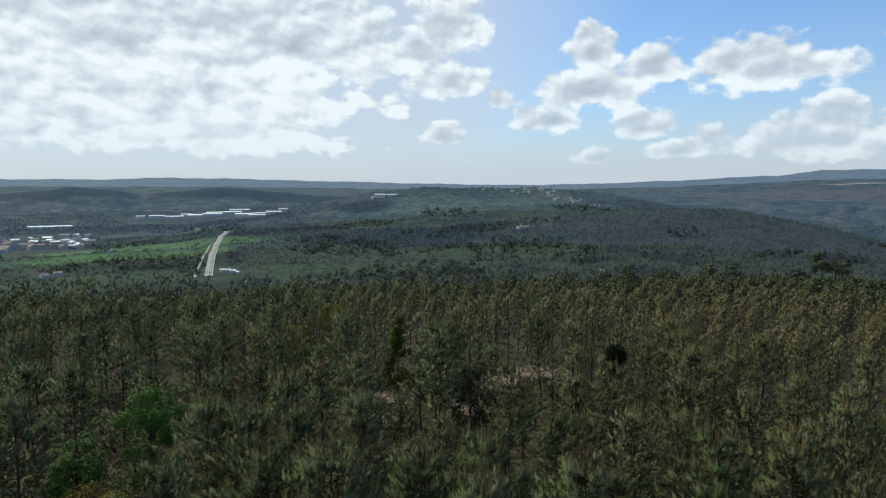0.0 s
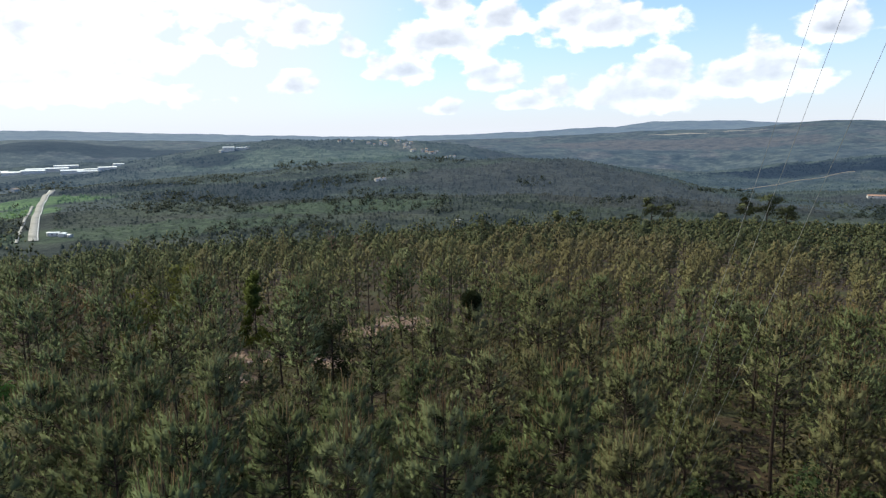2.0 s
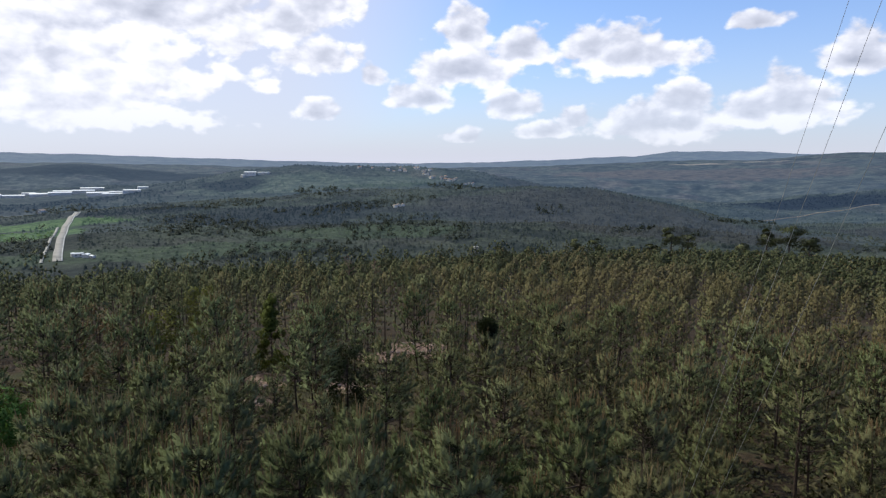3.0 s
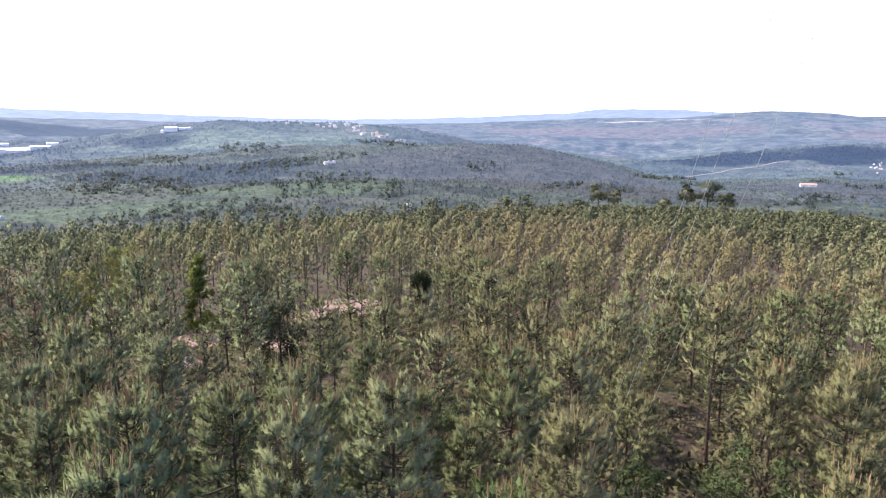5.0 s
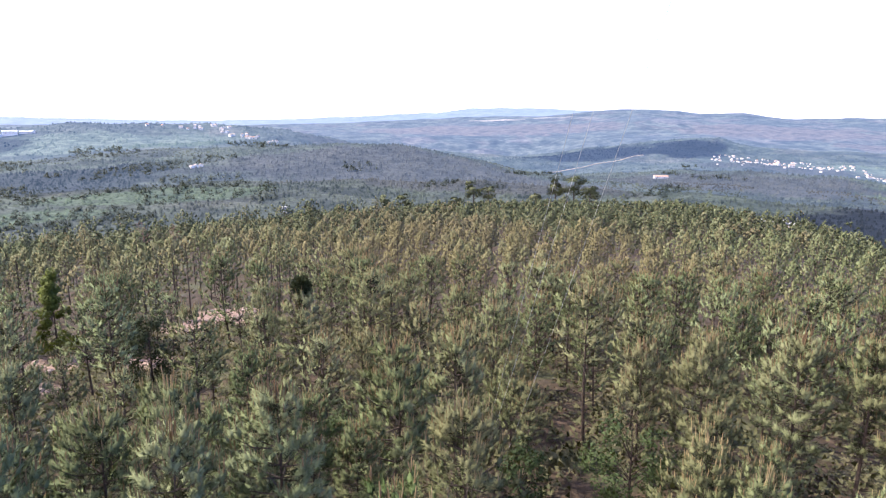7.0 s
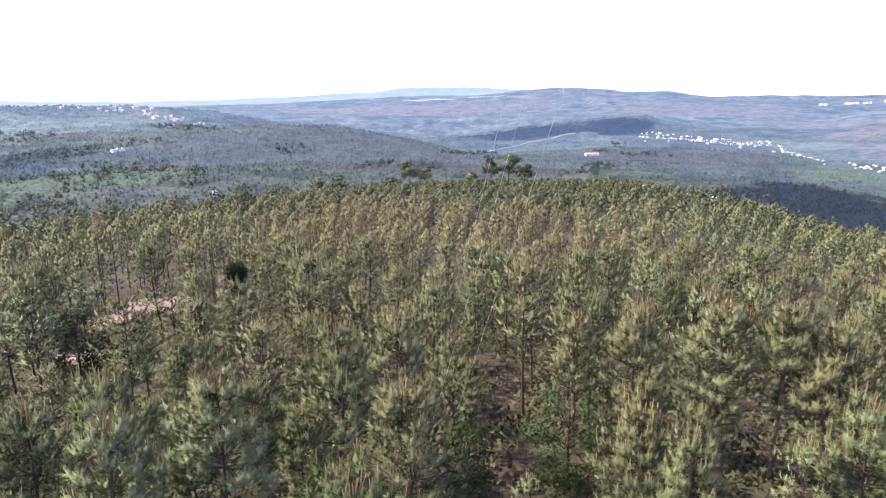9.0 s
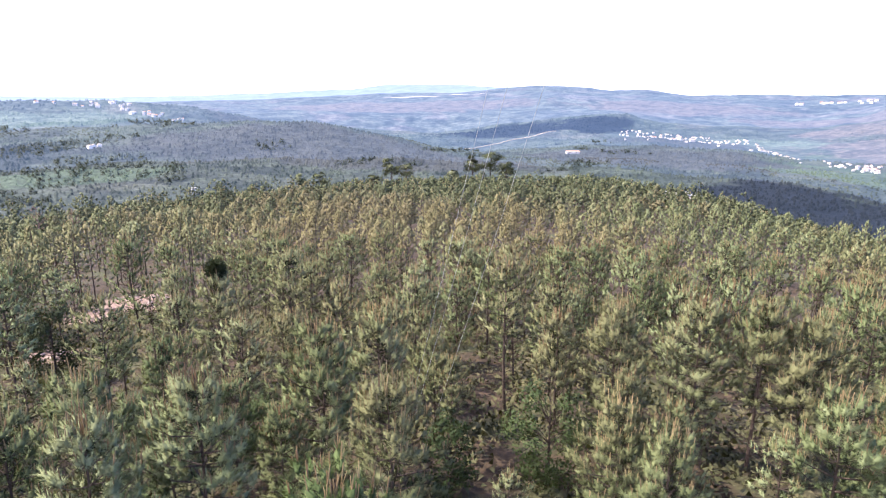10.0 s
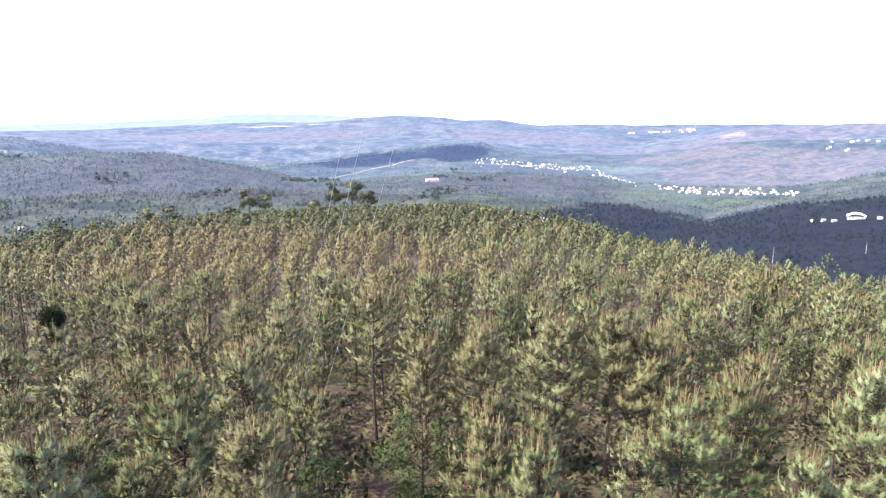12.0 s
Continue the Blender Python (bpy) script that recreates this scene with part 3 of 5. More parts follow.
# ---------------------------------------------------------------- pines
def foxtails(at, way, length, core, per, needle, width, rng, middle, lean_out=0.5, sides=5):
    """Brush-like branch ends: a dense spindle of packed needles with loose needles standing out of it. middle: the crown's axis beside each brush."""
    n = len(at)
    length, core = np.broadcast_to(length, (n,)), np.broadcast_to(core, (n,))
    away = unit(at - middle)
    x = unit(np.cross(way, rng.normal(size=way.shape)))
    y = np.cross(way, x)
    turn = 2 * math.pi * (np.arange(sides) + rng.random((n, 1))) / sides
    ring = np.cos(turn)[..., None] * x[:, None] + np.sin(turn)[..., None] * y[:, None]
    girth = core[:, None, None] * rng.uniform(0.7, 1.25, (n, sides, 1))
    mid = at[:, None] + way[:, None] * (length[:, None] * rng.uniform(0.25, 0.5, (n, sides)))[..., None] + ring * girth
    low, tip = at - way * 0.15 * length[:, None], at + way * 0.98 * length[:, None]
    v = np.concatenate([low[:, None], mid, tip[:, None]], 1)
    pat = []
    for i in range(sides):
        j = (i + 1) % sides
        pat += [(0, 1 + j, 1 + i), (1 + i, 1 + j, sides + 1)]
    f = (np.arange(n)[:, None, None] * (sides + 2) + np.array(pat)).reshape(-1, 3)
    face = np.concatenate([-way[:, None] * 0.6 + away[:, None] * 0.3, ring + way[:, None] * 0.25 + away[:, None] * lean_out, way[:, None] * 0.9 + away[:, None] * 0.3], 1)
    cores = (v.reshape(-1, 3), f, unit(face).reshape(-1, 3))
    t = rng.uniform(-0.1, 0.9, (n, per, 1))
    out = unit(rng.normal(size=(n, per, 3)))
    out = unit(out - way[:, None] * (out * way[:, None]).sum(-1, keepdims=True))
    base = at[:, None] + way[:, None] * t * length[:, None, None] + out * core[:, None, None] * 0.5 * (1 - 0.7 * t.clip(0, 1))
    aim = unit(out * (1.15 - 0.75 * t) + way[:, None] * (0.25 + 0.75 * t) + rng.normal(size=out.shape) * 0.16)
    side = unit(1.0 * aim + lean_out * away[:, None] + np.array([0, 0, 0.15])).reshape(-1, 3)
    aim = aim.reshape(-1, 3)
    size = (length / length.mean()).repeat(per)
    nv, nf = blades(base.reshape(-1, 3), aim, size * needle * rng.uniform(0.7, 1.25, n * per), width * rng.uniform(0.7, 1.3, n * per), rng, side)
    return cores, (nv, nf, side.repeat(3, 0))


def with_normals(pieces):
    v, f = joined([(p[0], p[1]) for p in pieces])
    return v, f, np.concatenate([p[2] for p in pieces])


def pine_shape(seed, h, spread, low=0.28, lean=0.0, fine=True):
    """A young maritime pine: trunk, dead lower branches, whorls of limbs with brush-like ends, upright spring shoots."""
    rng = np.random.default_rng(seed)
    sway = rng.normal(size=2) * 0.14
    spine = lambda t: np.array([sway[0] * math.sin(t * 3) + lean * h * t, sway[1] * math.sin(t * 2.3), h * t])
    wood = [tube([spine(t) - (0, 0, 0.25 if t == 0 else 0) for t in np.linspace(0, 0.99, 8)], np.linspace(0.0125 * h, 0.012, 8), 7 if fine else 5)]
    # dead brown branches below the crown
    for z in np.arange(0.10, low + 0.16, 0.05):
        for i in range(4 if fine else 2):
            a, r = rng.uniform(0, 6.283), rng.uniform(0.35, 1.0) * spread * 0.7
            p0 = spine(z)
            p1 = p0 + np.array([math.cos(a) * r, math.sin(a) * r, r * rng.uniform(-0.15, 0.45)])
            wood.append(tube([p0, p1], [0.018, 0.006], 3))
            if fine:
                for _ in range(2):
                    q = p0 + (p1 - p0) * rng.uniform(0.4, 0.9)
                    wood.append(tube([q, q + rng.normal(size=3) * (0.16, 0.16, 0.10)], [0.008, 0.003], 3))
    at, way, middle, inner, candle_at, candle_len = [], [], [], [], [], []
    a1, skew = rng.uniform(0, 6.283), rng.uniform(0.05, 0.28)
    z = low
    while z < 0.95:
        k = (z - low) / (1 - low)
        n = int(rng.integers(4, 7)) if k < 0.75 else 4
        a0 = rng.uniform(0, 6.283)
        for i in range(n):
            if rng.random() < 0.13 and k < 0.8:
                continue
            a = a0 + 6.283 * i / n + rng.normal() * 0.28
            shape = (0.50 + 0.50 * min(k / 0.28, 1.0)) * (1 - k ** 1.7) ** 0.75
            reach = spread * shape * rng.uniform(0.62, 1.15) * (1 + skew * math.cos(a - a1)) + 0.10
            rise = 0.10 + 0.9 * k + rng.normal() * 0.10
            p0 = spine(z + rng.normal() * 0.008)
            out = np.array([math.cos(a), math.sin(a), 0])
            across = np.array([-out[1], out[0], 0])
            p1 = p0 + out * reach * 0.6 + np.array([0, 0, rise * reach * 0.35])
            p2 = p0 + out * reach + np.array([0, 0, rise * reach * 0.45 + reach * 0.30])
            wood.append(tube([p0, p1, p2], [0.010 + 0.016 * reach, 0.008 + 0.008 * reach, 0.006], 3) if fine else tube([p0, p2], [0.012 + 0.014 * reach, 0.006], 3))
            m = 1 + int(round(reach * (3.7 if fine else 1.9) + rng.uniform(-0.4, 0.5)))
            for j in range(m):
                u = 1.0 if j == 0 else rng.uniform(0.38, 0.95)
                c = p0 * (1 - u) ** 2 + 2 * p1 * u * (1 - u) + p2 * u * u
                if j:
                    s = rng.choice((-1, 1)) * rng.uniform(0.12, 0.42) * (0.35 + 0.65 * reach) * (1.15 - u)
                    c = c + across * s + np.array([0, 0, rng.uniform(-0.06, 0.16)])
                    tilt = across * np.sign(s) * rng.uniform(0.2, 0.7)
                else:
                    tilt = 0
                at.append(c)
                way.append(out * rng.uniform(0.35, 0.8) * (1.15 - 0.7 * k) + tilt + np.array([0, 0, rng.uniform(0.45, 0.95) + 0.5 * k]) + rng.normal(size=3) * 0.15)
                middle.append(spine(min(max(c[2] / h - 0.10, 0), 1)))
                if k > 0.25 and rng.random() < 0.25 + 0.6 * k:
                    candle_at.append((len(at) - 1, rng.uniform(0.10, 0.24) + 0.12 * k))
            inner.append((p0, p2))
        z += rng.uniform(0.40, 0.60) / h * (1.15 - 0.45 * k)
    for i in range(5):
        a = i * 1.2566 + rng.normal() * 0.2
        at.append(spine(0.93) + np.array([math.cos(a) * 0.16, math.sin(a) * 0.16, rng.uniform(-0.15, 0.1)]))
        way.append(np.array([math.cos(a) * 0.35, math.sin(a) * 0.35, 1.0]))
        middle.append(spine(0.86))
        candle_at.append((len(at) - 1, rng.uniform(0.24, 0.46)))
    at, way, middle = np.array(at), unit(np.array(way)), np.array(middle)
    length = rng.uniform(0.26, 0.42, len(at)) * (1.0 if fine else 1.15)
    cores, loose = foxtails(at, way, length, rng.uniform(0.052, 0.084, len(at)) * (1.0 if fine else 0.85), 56 if fine else 17, 0.20, 0.0135 if fine else 0.033, rng, middle, 1.3, 5 if fine else 4)
    # older needles filling the inside of the crown, near black to carry its shade
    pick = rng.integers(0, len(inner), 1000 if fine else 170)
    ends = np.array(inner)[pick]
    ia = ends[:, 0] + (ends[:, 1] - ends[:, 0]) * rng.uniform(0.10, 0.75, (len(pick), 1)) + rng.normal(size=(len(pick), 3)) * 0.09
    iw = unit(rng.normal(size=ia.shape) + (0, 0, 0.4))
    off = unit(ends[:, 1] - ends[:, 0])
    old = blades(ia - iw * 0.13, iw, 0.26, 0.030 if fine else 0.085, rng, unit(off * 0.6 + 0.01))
    spikes = []
    for i, ln in candle_at:
        c = at[i] + way[i] * length[i] * 0.55
        lift = unit(way[i] * 0.35 + np.array([0, 0, 1.0]) + rng.normal(size=3) * 0.06)
        spikes.append(tube([c, c + lift * (ln + length[i] * 0.4)], [0.019, 0.011], 3))
        if fine and rng.random() < 0.6:
            side = unit(lift + rng.normal(size=3) * 0.16)
            spikes.append(tube([c, c + side * (ln * 0.7 + length[i] * 0.35)], [0.015, 0.009], 3))
    for i in range(4):
        c = spine(0.93) + rng.normal(size=3) * (0.06, 0.06, 0.03)
        spikes.append(tube([c, c + np.array([rng.normal() * 0.05, rng.normal() * 0.05, rng.uniform(0.45, 0.80)])], [0.022, 0.013], 4))
    return joined(wood), with_normals([loose, cores]), joined(spikes), old, off.repeat(3, 0)


def pine(seed, h, spread, low=0.28, lean=0.0, fine=True, label="young maritime pine with brown spring shoots on litter", needles=PINE):
    wood, (cv, cf, face), spikes, old, old_face = pine_shape(seed, h, spread, low, lean, fine)
    tree = empty("pine_tree")
    part_raw("trunk", *wood, BARK, tree)
    part_raw("crown", cv, cf, needles, tree, normals=face)
    tagged(part_raw("inner_needles", *old, OLD_SHADED, tree, "older dull needles inside the crown", old_face), kind="stuff")
    tagged(part_raw("shoot_growth", *spikes, SHOOT, tree, "upright yellow-brown new shoots"), kind="stuff")
    return tagged(tree, label, "pine tree", "pines of the young plantation")


def on_ground(x, y, turn=0.0, sink=0.05, scale=1.0):
    return pose(x, y, at_land(x, y) - sink, 0, 0, turn) @ Matrix.Diagonal((scale, scale, scale, 1))


def place_copy(ob, x, y, turn, scale):
    made = copy_thing(ob, pose(0, 0, 0))
    made.matrix_basis = on_ground(x, y, turn, 0.05, scale)
    return made


# the trees that stand out, nearest the tower: x, y, height
FRONT = [(-8.4, 14.3, 7.2), (-10.8, 15.1, 6.8), (-13.9, 17.8, 6.6), (-12.7, 19.6, 6.2), (-7.6, 12.2, 6.6), (-6.4, 16.4, 6.8), (-4.3, 15.2, 6.8), (-5.2, 18.7, 6.8), (-2.2, 17.4, 7.0),
         (1.3, 22.7, 6.9), (4.2, 23.4, 7.0), (3.1, 16.8, 6.4), (11.0, 27.1, 8.0), (12.2, 23.9, 6.2), (14.4, 22.6, 6.7), (17.3, 21.2, 7.4), (20.4, 18.3, 6.8), (15.0, 12.4, 6.8),
         (19.4, 13.6, 6.4), (21.6, 14.4, 6.6), (17.4, 9.6, 5.4), (22.6, 10.6, 7.0), (10.7, 13.9, 5.6), (10.3, 16.2, 5.6), (26.2, 13.7, 6.4)]
SECOND = [(-20.7, 38.1, 7.4), (-15.6, 26.3, 6.4), (-12.6, 34.4, 7.2), (-12.5, 24.2, 5.8), (-7.5, 30.8, 6.6), (-9.5, 50.5, 7.4), (-7.0, 49.9, 6.6), (1.3, 39.3, 7.0), (2.9, 44.2, 6.6),
          (3.8, 32.8, 6.4), (7.6, 32.5, 6.4), (10.4, 33.4, 6.2), (13.4, 31.8, 5.4), (-4.4, 27.0, 5.4), (-20.5, 30.3, 6.8), (-18.5, 25.5, 6.2), (29.9, 24.7, 6.8), (-29.3, 33.2, 6.8),
          (-26.6, 31.0, 6.6), (-29.6, 27.6, 6.6), (-14.8, 22.4, 6.6), (-16.0, 18.9, 6.4), (-13.4, 13.6, 6.4), (-33.4, 24.6, 6.6), (-26.5, 22.1, 6.4), (-22.4, 16.0, 6.4), (6.2, 49.4, 6.8),
          (-16.3, 47.1, 6.5), (-26.4, 49.4, 6.2), (26.8, 32.7, 6.6), (24.6, 27.8, 6.4)]
LOW = [(-4.5, 21.6, 5.0), (-9.0, 20.9, 5.0), (7.4, 27.0, 5.0), (17.6, 27.2, 5.2), (-1.6, 23.6, 4.6), (7.4, 24.4, 4.6), (23.8, 20.4, 5.6), (24.4, 16.6, 5.4), (0.2, 20.6, 4.6), (-3.2, 20.8, 4.8), (12.9, 19.4, 5.0), (14.4, 18.6, 4.0), (2.0, 27.6, 4.8)]
ODD = [(0.6, 10.4), (-31.0, 55.2), (-27.4, 42.2), (-2.7, 35.8), (19.2, 19.8), (-12.4, 40.1), (-21.0, 47.6), (-22.3, 22.3), (-23.8, 19.6), (10.2, 20.4), (6.1, 20.5), (-32.7, 42.9)]

SHAPES = [(11, 6.6, 1.80, 0.14), (12, 6.8, 1.65, 0.24), (13, 6.4, 1.85, 0.10), (14, 7.0, 1.60, 0.34), (15, 6.2, 1.75, 0.18), (16, 7.2, 1.65, 0.42), (17, 6.6, 1.40, 0.22)]
kinds = [pine(a, b, c, e) for a, b, c, e in SHAPES] + [pine(a + 50, b, c * 0.92, e + 0.14, fine=False) for a, b, c, e in SHAPES]
heights = [b for a, b, c, e in SHAPES] * 2
rng = np.random.default_rng(5)
taken = [(x, y) for x, y, h in FRONT + SECOND + LOW] + ODD
spots = []
for n, (x, y, h) in enumerate(FRONT + SECOND + LOW):
    spots.append((x, y, h, n % 7 + (0 if math.hypot(x, y) < 28 else 7)))

def crest(x, y):
    c, s = math.cos(radians(-24)), math.sin(radians(-24))
    u, v = -s * x + c * y, -c * x - s * y
    return math.hypot(u / 310, v / 208)


# the rest of the plantation, in loosened rows
STEP = 3.2
wild = []
for i in range(-150, 151):
    for j in range(-4, 135):
        x, y = (i + 0.5 * (j % 2)) * STEP, j * STEP
        x, y = x + rng.normal() * 0.95, y + rng.normal() * 0.95
        d, az = math.hypot(x, y), math.degrees(math.atan2(-x, y))
        thin = 0.04 + 0.12 * (math.sin(x * 0.33 + 2 * math.sin(y * 0.21)) * math.sin(y * 0.37 + 1.0) > 0.25)
        if d > 335 or crest(x, y) > 1.0 or not -71 < az < 64 or rng.random() < thin:
            continue
        wild.append((x, y, d, az, rng.random(), rng.random()))


def bare_ground(x, y):
    return any(math.hypot(x - cx, y - cy) < r * 0.75 for cx, cy, r in CLEARINGS + GLADES)


def hides(x, y):
    """Keeps the space round and before the trees that stand out open."""
    if any(math.hypot(x - tx, y - ty) < 2.0 for tx, ty in taken):
        return True
    d, a = math.hypot(x, y), math.atan2(x, y)
    return any(0.66 * dd < d < dd and abs(a - aa) < wide for dd, aa, wide in low_things)


low_things = [(math.hypot(x, y), math.atan2(x, y), 1.3 / math.hypot(x, y)) for x, y in ODD]
low_things += [(math.hypot(x, y), math.atan2(x, y), 0.5 * r / math.hypot(x, y)) for x, y, r in CLEARINGS[:5]]


near, wood_mid, wood_far = [], [], []
for x, y, d, az, r1, r2 in wild:
    if bare_ground(x, y) or hides(x, y) or (-38.4 < az < -34.8 and 238 < d < 294):
        continue
    if d < 27:
        if d > 16.5 and r1 < 0.8:
            near.append((x, y, 3.2 + 2.0 * r1, int(r2 * 7) + 7))
        continue
    h = 4.8 + 2.4 * r1 if d > 40 else 4.6 + 1.9 * r1
    if d < 56 and len(near) < 270:
        near.append((x, y, h, int(r2 * 7) + 7))
    elif d < 110:
        wood_mid.append((x, y, h * (1.2 if r2 > 0.90 else 1.0), r2))
    else:
        wood_far.append((x, y, h * ((1.40 if az > -5 else 1.15) if r2 > 0.89 else 0.90) * (1.16 if -43 < az < -27 else 1.0), r2))
spots += near
first = set()
for x, y, h, k in spots:
    turn = rng.uniform(0, 360)
    if k not in first:
        first.add(k)
        kinds[k].matrix_basis = on_ground(x, y, turn, 0.05, h / heights[k])
    else:
        place_copy(kinds[k], x, y, turn, h / heights[k])


def domes(foot, radius, height, low, g, sides=5, shoulder=0.62):
    """Rough solid crowns: a ragged skirt, a shoulder and a tip for each foot."""
    n = len(foot)
    a = 2 * math.pi * (np.arange(sides) + g.random((n, 1))) / sides
    ring = lambda r, z: foot[:, None] + np.stack([np.cos(a) * r, np.sin(a) * r, z], -1)
    r1 = radius[:, None] * g.uniform(0.65, 1.1, (n, sides))
    r2 = radius[:, None] * shoulder * g.uniform(0.6, 1.25, (n, sides))
    v1 = ring(r1, height[:, None] * low * g.uniform(0.6, 1.3, (n, sides)))
    v2 = ring(r2, height[:, None] * (0.62 + 0.14 * g.uniform(-1, 1, (n, sides))))
    tip = (foot + np.stack([0 * height, 0 * height, height], -1))[:, None] + g.normal(size=(n, 1, 3)) * (radius * 0.12)[:, None, None]
    v = np.concatenate([v1, v2, tip], 1)
    pat = []
    for i in range(sides):
        j = (i + 1) % sides
        pat += [(i, j, sides + j), (i, sides + j, sides + i), (sides + i, sides + j, 2 * sides)]
    f = (np.arange(n)[:, None, None] * (2 * sides + 1) + np.array(pat)).reshape(-1, 3)
    centre = (foot + np.stack([0 * height, 0 * height, height * 0.42], -1))[:, None]
    return v.reshape(-1, 3), f, unit((v - centre) / np.stack([radius, radius, height * 0.6], -1)[:, None]).reshape(-1, 3)


def wood(name, rows, brushes, per, length, core, needle, width, seed, label, spread=1.4, sides=5, shoots=0.5, needles=PINE_FAR):
    """Many pines farther off, joined: trunks, brush-like branch ends and pale shoot tips."""
    g = np.random.default_rng(seed)
    rows = np.array(rows)
    n = len(rows)
    x, y, h = rows[:, 0], rows[:, 1], rows[:, 2]
    foot = np.stack([x, y, land(x, y) - 0.1], -1)
    k = (np.arange(brushes) + g.random((n, brushes))) / brushes
    k = k ** 0.8
    k[:, -1] = 1.0
    a = (np.arange(brushes) * 2.4 + g.uniform(0, 6.283, (n, 1))) + g.normal(size=k.shape) * 0.4
    low = g.uniform(0.16, 0.46, (n, 1))
    reach = spread * g.uniform(0.65, 1.2, (n, 1)) * (0.55 + 0.45 * np.minimum(k / 0.28, 1.0)) * (1 - k ** 1.8) ** 0.7 * g.uniform(0.55, 1.05, k.shape) * (h[:, None] / 6.2)
    high = (low + (0.97 - low) * k) * h[:, None] - length * 0.55
    c = (foot[:, None] + np.stack([np.cos(a) * reach, np.sin(a) * reach, high], -1)).reshape(-1, 3)
    out = 0.95 * (1 - k)
    way = unit(np.stack([np.cos(a) * out, np.sin(a) * out, 0.75 + 0.3 * k], -1) + g.normal(size=(*k.shape, 3)) * 0.15).reshape(-1, 3)
    middle = (foot[:, None] + np.stack([0 * high, 0 * high, high - 0.35], -1)).reshape(-1, 3)
    size = length * g.uniform(0.75, 1.25, len(c))
    cores, loose = foxtails(c, way, size, core * g.uniform(0.75, 1.25, len(c)), per, needle, width, g, middle, 1.6, sides)
    v, f, face = with_normals([loose, cores])
    # shoots on the upper brushes of most trees
    eager = g.random((n, 1)) ** 0.7
    top = ((k > 0.30) & (g.random(k.shape) < shoots * 1.5 * eager * (0.4 + 0.6 * k))).ravel()
    sc = c[top] + way[top] * size[top, None] * 0.75
    up = unit(np.array([0, 0, 1.0]) + g.normal(size=sc.shape) * 0.12 + way[top] * 0.3)
    sv, sf = blades(sc, up, length * g.uniform(0.4, 0.75, len(sc)), core * g.uniform(0.35, 0.65, len(sc)) + 0.015, g)
    # trunks: three-sided
    ang = np.array([0, 2.094, 4.189])
    tri = np.stack([np.cos(ang), np.sin(ang), 0 * ang], -1)
    lo = foot[:, None] + tri * 0.08
    hi = foot[:, None] + tri * 0.03 + np.stack([0 * h, 0 * h, h * 0.9], -1)[:, None]
    tv = np.concatenate([lo, hi], 1).reshape(-1, 3)
    pat = np.array([(0, 1, 4), (0, 4, 3), (1, 2, 5), (1, 5, 4), (2, 0, 3), (2, 3, 5)])
    tf = (np.arange(n)[:, None, None] * 6 + pat).reshape(-1, 3)
    # dead branches
    m = 8 if brushes > 20 else 3
    ba = g.uniform(0, 6.283, (n, m))
    bp = foot[:, None] + np.stack([0 * ba, 0 * ba, g.uniform(0.08, 0.42, ba.shape) * h[:, None]], -1)
    bw = unit(np.stack([np.cos(ba), np.sin(ba), g.uniform(-0.1, 0.5, ba.shape)], -1))
    bv, bf = blades(bp.reshape(-1, 3), bw.reshape(-1, 3), g.uniform(0.6, 1.2, n * m), 0.05, g)
    tv, tf = joined([(tv, tf), (bv, bf)])
    vv = np.concatenate([v, sv, tv])
    ff = np.concatenate([f, sf + len(v), tf + len(v) + len(sv)])
    which = np.concatenate([np.zeros(len(f), int), np.full(len(sf), 1), np.full(len(tf), 2)])
    tn = np.concatenate([tri, tri]) * np.ones((n, 1, 1))
    nn = np.concatenate([face, np.tile((-0.4, -0.4, 0.7), (len(sv), 1)), tn.reshape(-1, 3), np.tile((-0.3, -0.5, 0.7), (len(bv), 1))])
    ob = new(name, raw_mesh(name, vv, ff, [needles, SHOOT, BARK], which, nn))
    return tagged(ob, label, "pine wood", kind="stuff")


far_pines = random.Random(88)
wood_mid = [(q[0], q[1], q[2] * far_pines.uniform(0.92, 1.08)) for q in wood_mid if far_pines.random() < 0.72]
wood("pine_plantation", wood_mid, 54, 6, 0.36, 0.105, 0.27, 0.054, 21, "dense young pine plantation with brown-tipped crowns", 1.75, 4)
wood_far = [(q[0], q[1], q[2] * far_pines.uniform(0.88, 1.12)) for q in wood_far if far_pines.random() < 0.55]
wood("pine_slope", [q for q in wood_far if math.hypot(q[0], q[1]) < 180], 30, 4, 0.46, 0.25, 0.36, 0.14, 22, "young pine plantation on the slope below the lookout", 2.3, 3, 0.32, PINE_SLOPE)
wood("pine_crest", [q for q in wood_far if math.hypot(q[0], q[1]) >= 180], 14, 3, 0.72, 0.42, 0.52, 0.25, 23, "young pine plantation running down to the crest", 2.4, 3, 0.5, PINE_SLOPE)


